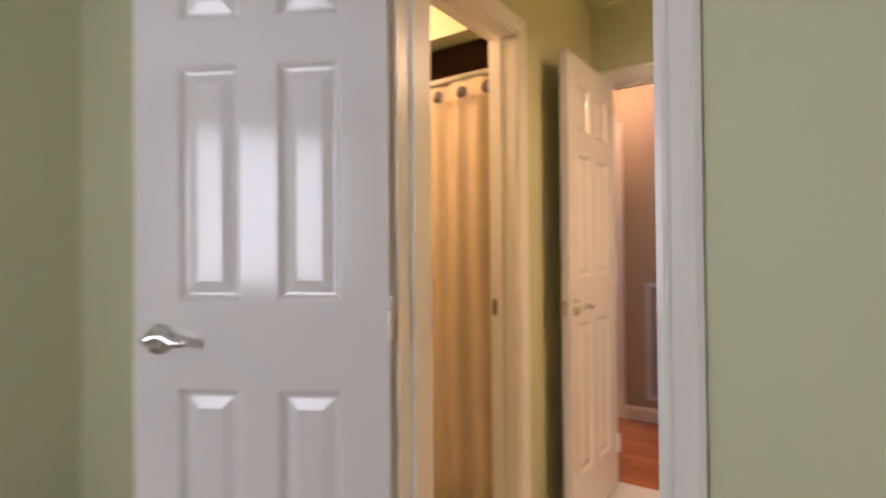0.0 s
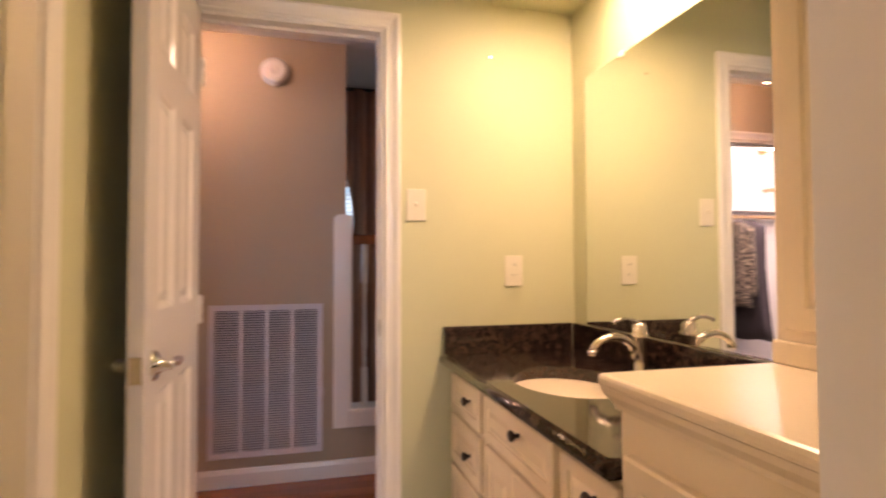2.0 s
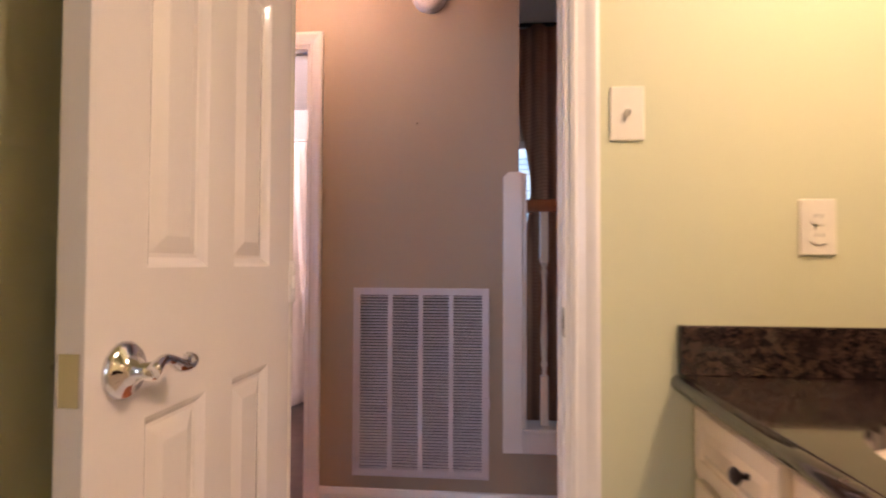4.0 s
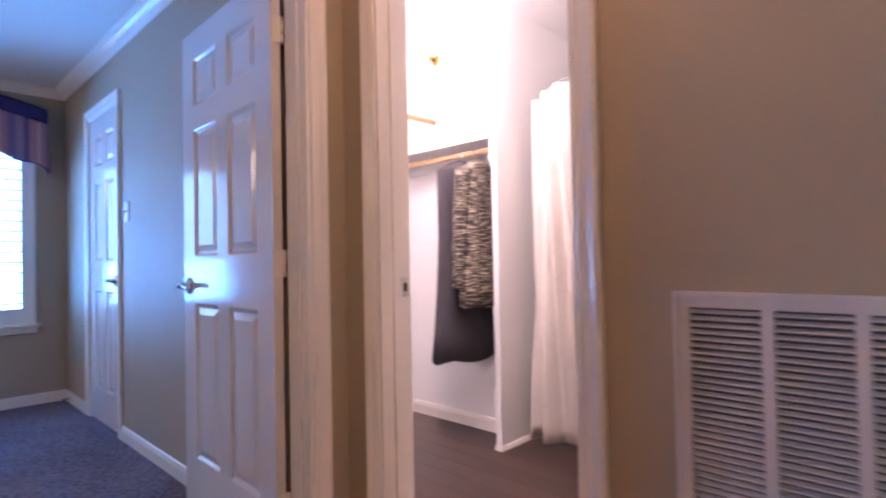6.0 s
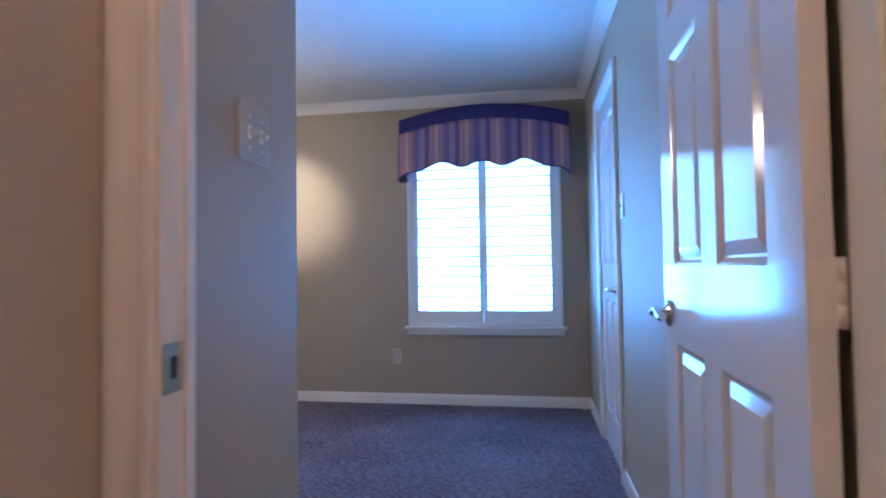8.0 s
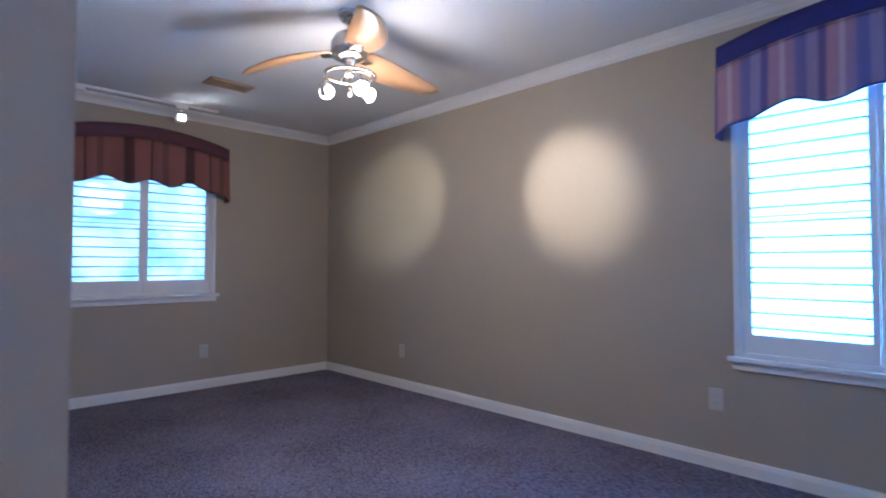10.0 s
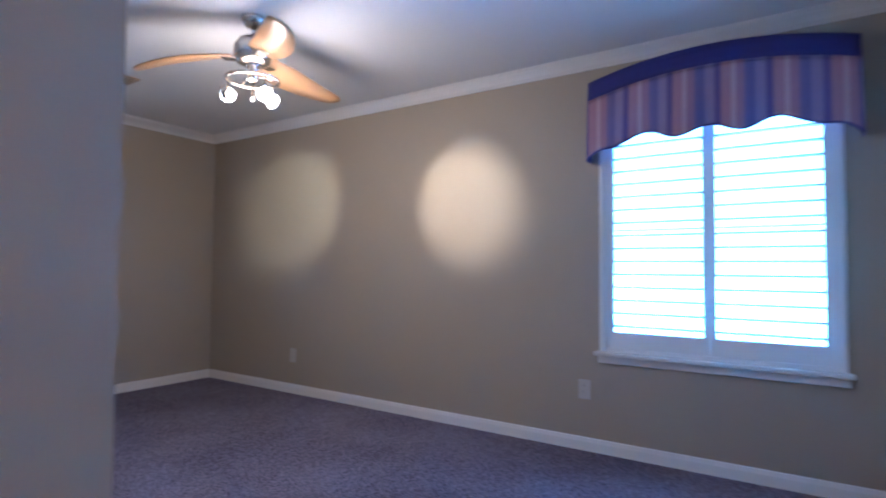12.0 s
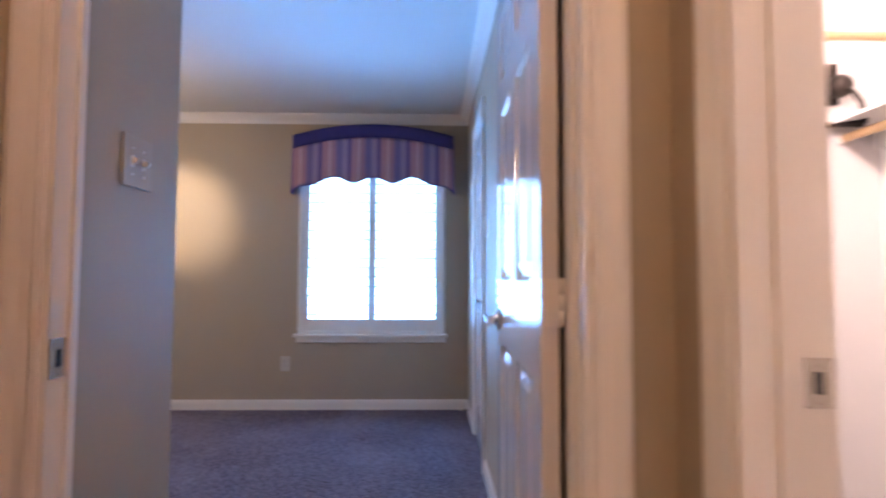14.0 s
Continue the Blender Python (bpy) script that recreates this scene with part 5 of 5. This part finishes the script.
def garment(name, m, rows, mat, label, category, folds, sleeve=None):
    """A hanging garment: rows of (z, half width, half depth) wrapped round, on its own hanger. Hung from z = 0."""
    d = thing(name, m, label, category)
    seg = 40
    bm = bmesh.new()
    rings = []
    for i, (z, hw, hd) in enumerate(rows):
        f = i / (len(rows) - 1)
        ring = []
        for k in range(seg):
            a = 2 * math.pi * k / seg
            cxx, sy = math.cos(a), math.sin(a)
            rip = 1 + 0.16 * f * math.sin(a * folds + 2 * f) + 0.04 * math.sin(3 * a + 5 * f)
            ring.append(bm.verts.new((hw * (abs(cxx) ** 0.8) * (1 if cxx > 0 else -1) * (1 + 0.02 * math.sin(7 * f + a)), hd * sy * rip, z + 0.010 * f * math.sin(5 * a))))
        rings.append(ring)
    for a, b in zip(rings, rings[1:]):
        for k in range(seg):
            bm.faces.new((a[k], a[(k + 1) % seg], b[(k + 1) % seg], b[k])).smooth = True
    bm.faces.new(rings[0])
    bm.faces.new(rings[-1][::-1])
    bmesh.ops.recalc_face_normals(bm, faces=bm.faces)
    part("body", bm, mat, d)
    if sleeve:
        for s in (-1, 1):
            pts = [(s * (sleeve[0] + 0.02 * math.sin(2.2 * u)), -0.015 + 0.03 * u, -0.10 - sleeve[1] * u) for u in [k / 10 for k in range(11)]]
            part("sleeve", tube(pts, [0.046 - 0.008 * k / 10 + 0.003 * math.sin(k * 2.1) for k in range(11)], 14), mat, d)
    hk = [(0.0, 0.0, -0.065), (0.0, 0.0, -0.02), (0.0, 0.006, 0.005), (0.0, 0.021, 0.022), (0.0, 0.030, 0.008)]
    hg = part("hanger", tube([(-0.17, 0, -0.115), (-0.08, 0, -0.085), (0.0, 0, -0.065), (0.08, 0, -0.085), (0.17, 0, -0.115)], 0.008, 8), HANGER, d, "dark plastic hanger")
    part("hook", tube(hk, 0.003, 6), NICKEL, hg)
    return d


garment("hanging_dress", pose(-2.085, 2.33, 1.635, 0, 0, 78), [(-0.03, 0.035, 0.02), (-0.055, 0.11, 0.035), (-0.10, 0.185, 0.05), (-0.22, 0.18, 0.055), (-0.5, 0.175, 0.06), (-0.8, 0.19, 0.065), (-1.05, 0.215, 0.07), (-1.18, 0.235, 0.075)], GREYCLOTH, "long charcoal garment hanging from the wooden pole", "garment", 5)
garment("tweed_jacket", pose(-1.965, 2.32, 1.635, 0, 0, 84), [(-0.045, 0.045, 0.035), (-0.075, 0.09, 0.05), (-0.12, 0.13, 0.06), (-0.25, 0.13, 0.065), (-0.5, 0.13, 0.065), (-0.75, 0.14, 0.07), (-0.865, 0.145, 0.072)], TWEED, "black and cream tweed jacket on a dark hanger", "jacket", 4, (0.125, 0.66))


ds = thing("door_stop", pose(-4.86, NORTH - 0.014, 0.04), "small white spring door stop on the baseboard", "door stop")
part("spring", lathe([(0.006, -0.05), (0.005, -0.045), (0.006, -0.04), (0.005, -0.035), (0.006, -0.03), (0.005, -0.025), (0.006, -0.02), (0.005, -0.015), (0.006, -0.01), (0.010, -0.0005)], 10, axis="Y"), NICKEL, ds)
part("tip", lathe([(0.004, -0.064), (0.008, -0.062), (0.008, -0.0505)], 10, axis="Y"), WPLASTIC, ds, "white rubber tip")


# ---- outside ----
def backdrop(name, m, w, h, mat, label):
    bm = bmesh.new()
    g = [bm.verts.new(p) for p in ((-w / 2, 0, -h / 2), (w / 2, 0, -h / 2), (w / 2, 0, h / 2), (-w / 2, 0, h / 2))]
    bm.faces.new(g)
    ob = setting(name, bm, label, mat)
    ob.matrix_world = m
    return ob


TREEGLOW = emitter("daylit_trees", (0.3, 0.8, 0.95), 1.5)


def tree_nodes():
    n, l = TREEGLOW.node_tree.nodes, TREEGLOW.node_tree.links
    tc = n.new("ShaderNodeTexCoord")
    ns = n.new("ShaderNodeTexNoise")
    ns.inputs["Scale"].default_value, ns.inputs["Detail"].default_value = 2.2, 5
    l.new(tc.outputs["Object"], ns.inputs["Vector"])
    cr = n.new("ShaderNodeValToRGB")
    cr.color_ramp.elements[0].position, cr.color_ramp.elements[0].color = 0.40, (0.10, 0.33, 0.46, 1)
    cr.color_ramp.elements[1].position, cr.color_ramp.elements[1].color = 0.60, (0.62, 0.93, 1.0, 1)
    l.new(ns.outputs["Fac"], cr.inputs[0])
    l.new(cr.outputs[0], n["Principled BSDF"].inputs["Emission Color"])


tree_nodes()
backdrop("backdrop_west", pose(WEST - 2.5, 0.2, 1.5, 0, 0, 90), 9, 5, SKYGLOW, "bright overcast daylight outside")
backdrop("backdrop_south", pose(-3.3, SOUTH - 2.5, 1.5, 0, 0, 0), 9, 5, TREEGLOW, "sunlit trees outside")
backdrop("backdrop_north", pose(0.7, 3.8, 1.4, 0, 0, 0), 1.6, 3, TREEGLOW, "bright trees outside the stair window")
backdrop("backdrop_green_room", pose(-1.0, -7.0, 1.5, 0, 0, 0), 6, 4, SKYGLOW, "bright overcast daylight outside")


def stair_blinds():
    d = thing("window_blinds", pose(0, 0, 0), "narrow white slat blinds in the stair window", "window blinds")
    part("headrail", boxes((0.12, 1.33, 1.94, 1.985, 1.75, 1.795)), WPLASTIC, d)
    me = mesh_of("slat", boxes((0.12, 1.33, -0.012, 0.012, -0.0008, 0.0008)), WPLASTIC)
    for k in range(36):
        o = new("slat", me)
        o.parent = d
        o.matrix_local = pose(0, 1.96, 0.60 + 0.0312 * k, 22, 0, 0)


stair_blinds()

# ---- pieces of the floors ----
def boards(parent_name, x0, x1, y0, y1, wide, mats, length, along="x", seed=3):
    rnd = random.Random(seed)
    par = bpy.data.objects[parent_name]
    cache = {}
    v = (y0 if along == "x" else x0)
    end = (y1 if along == "x" else x1)
    while v < end - 0.005:
        wv = min(wide, end - v)
        u = (x0 if along == "x" else y0) - rnd.random() * length
        stop = x1 if along == "x" else y1
        start = x0 if along == "x" else y0
        while u < stop:
            a, b = max(u, start), min(u + length, stop)
            if b - a > 0.02:
                L = round(b - a, 2)
                key = (L, round(wv, 3))
                if key not in cache:
                    g = 0.0006
                    cache[key] = mesh_of("plank", boxes((g, L - g, g, wv - g, -0.006, 0.0)), mats)
                o = new("plank", cache[key])
                o.parent = par
                o.matrix_local = pose(a, v, 0) if along == "x" else pose(v + wv, a, 0, 0, 0, 90)
            u += length
        v += wide


def vary(m, amount):
    """Each piece differs a little in tone."""
    nt = m.node_tree
    info = nt.nodes.new("ShaderNodeObjectInfo")
    hsv = nt.nodes.new("ShaderNodeHueSaturation")
    mr = nt.nodes.new("ShaderNodeMapRange")
    mr.inputs["To Min"].default_value, mr.inputs["To Max"].default_value = 1 - amount, 1 + amount
    nt.links.new(info.outputs["Random"], mr.inputs["Value"])
    nt.links.new(mr.outputs[0], hsv.inputs["Value"])
    b = nt.nodes["Principled BSDF"]
    src = b.inputs["Base Color"].links[0].from_socket
    nt.links.new(src, hsv.inputs["Color"])
    nt.links.new(hsv.outputs[0], b.inputs["Base Color"])


vary(CHERRY, 0.22)
vary(DARKWOOD, 0.25)
vary(TILE, 0.05)
boards("floor_hall", HW - 0.06, 1.7, VF + 0.04, 1.13, 0.083, CHERRY, 0.9)
boards("floor_closet", -2.77, -0.08, 1.13, 3.4, 0.125, DARKWOOD, 1.1, seed=5)
boards("floor_vanity", VL - 0.115, 1.105, AW + 0.06, VF + 0.04, 0.305, TILE, 0.305, seed=8)
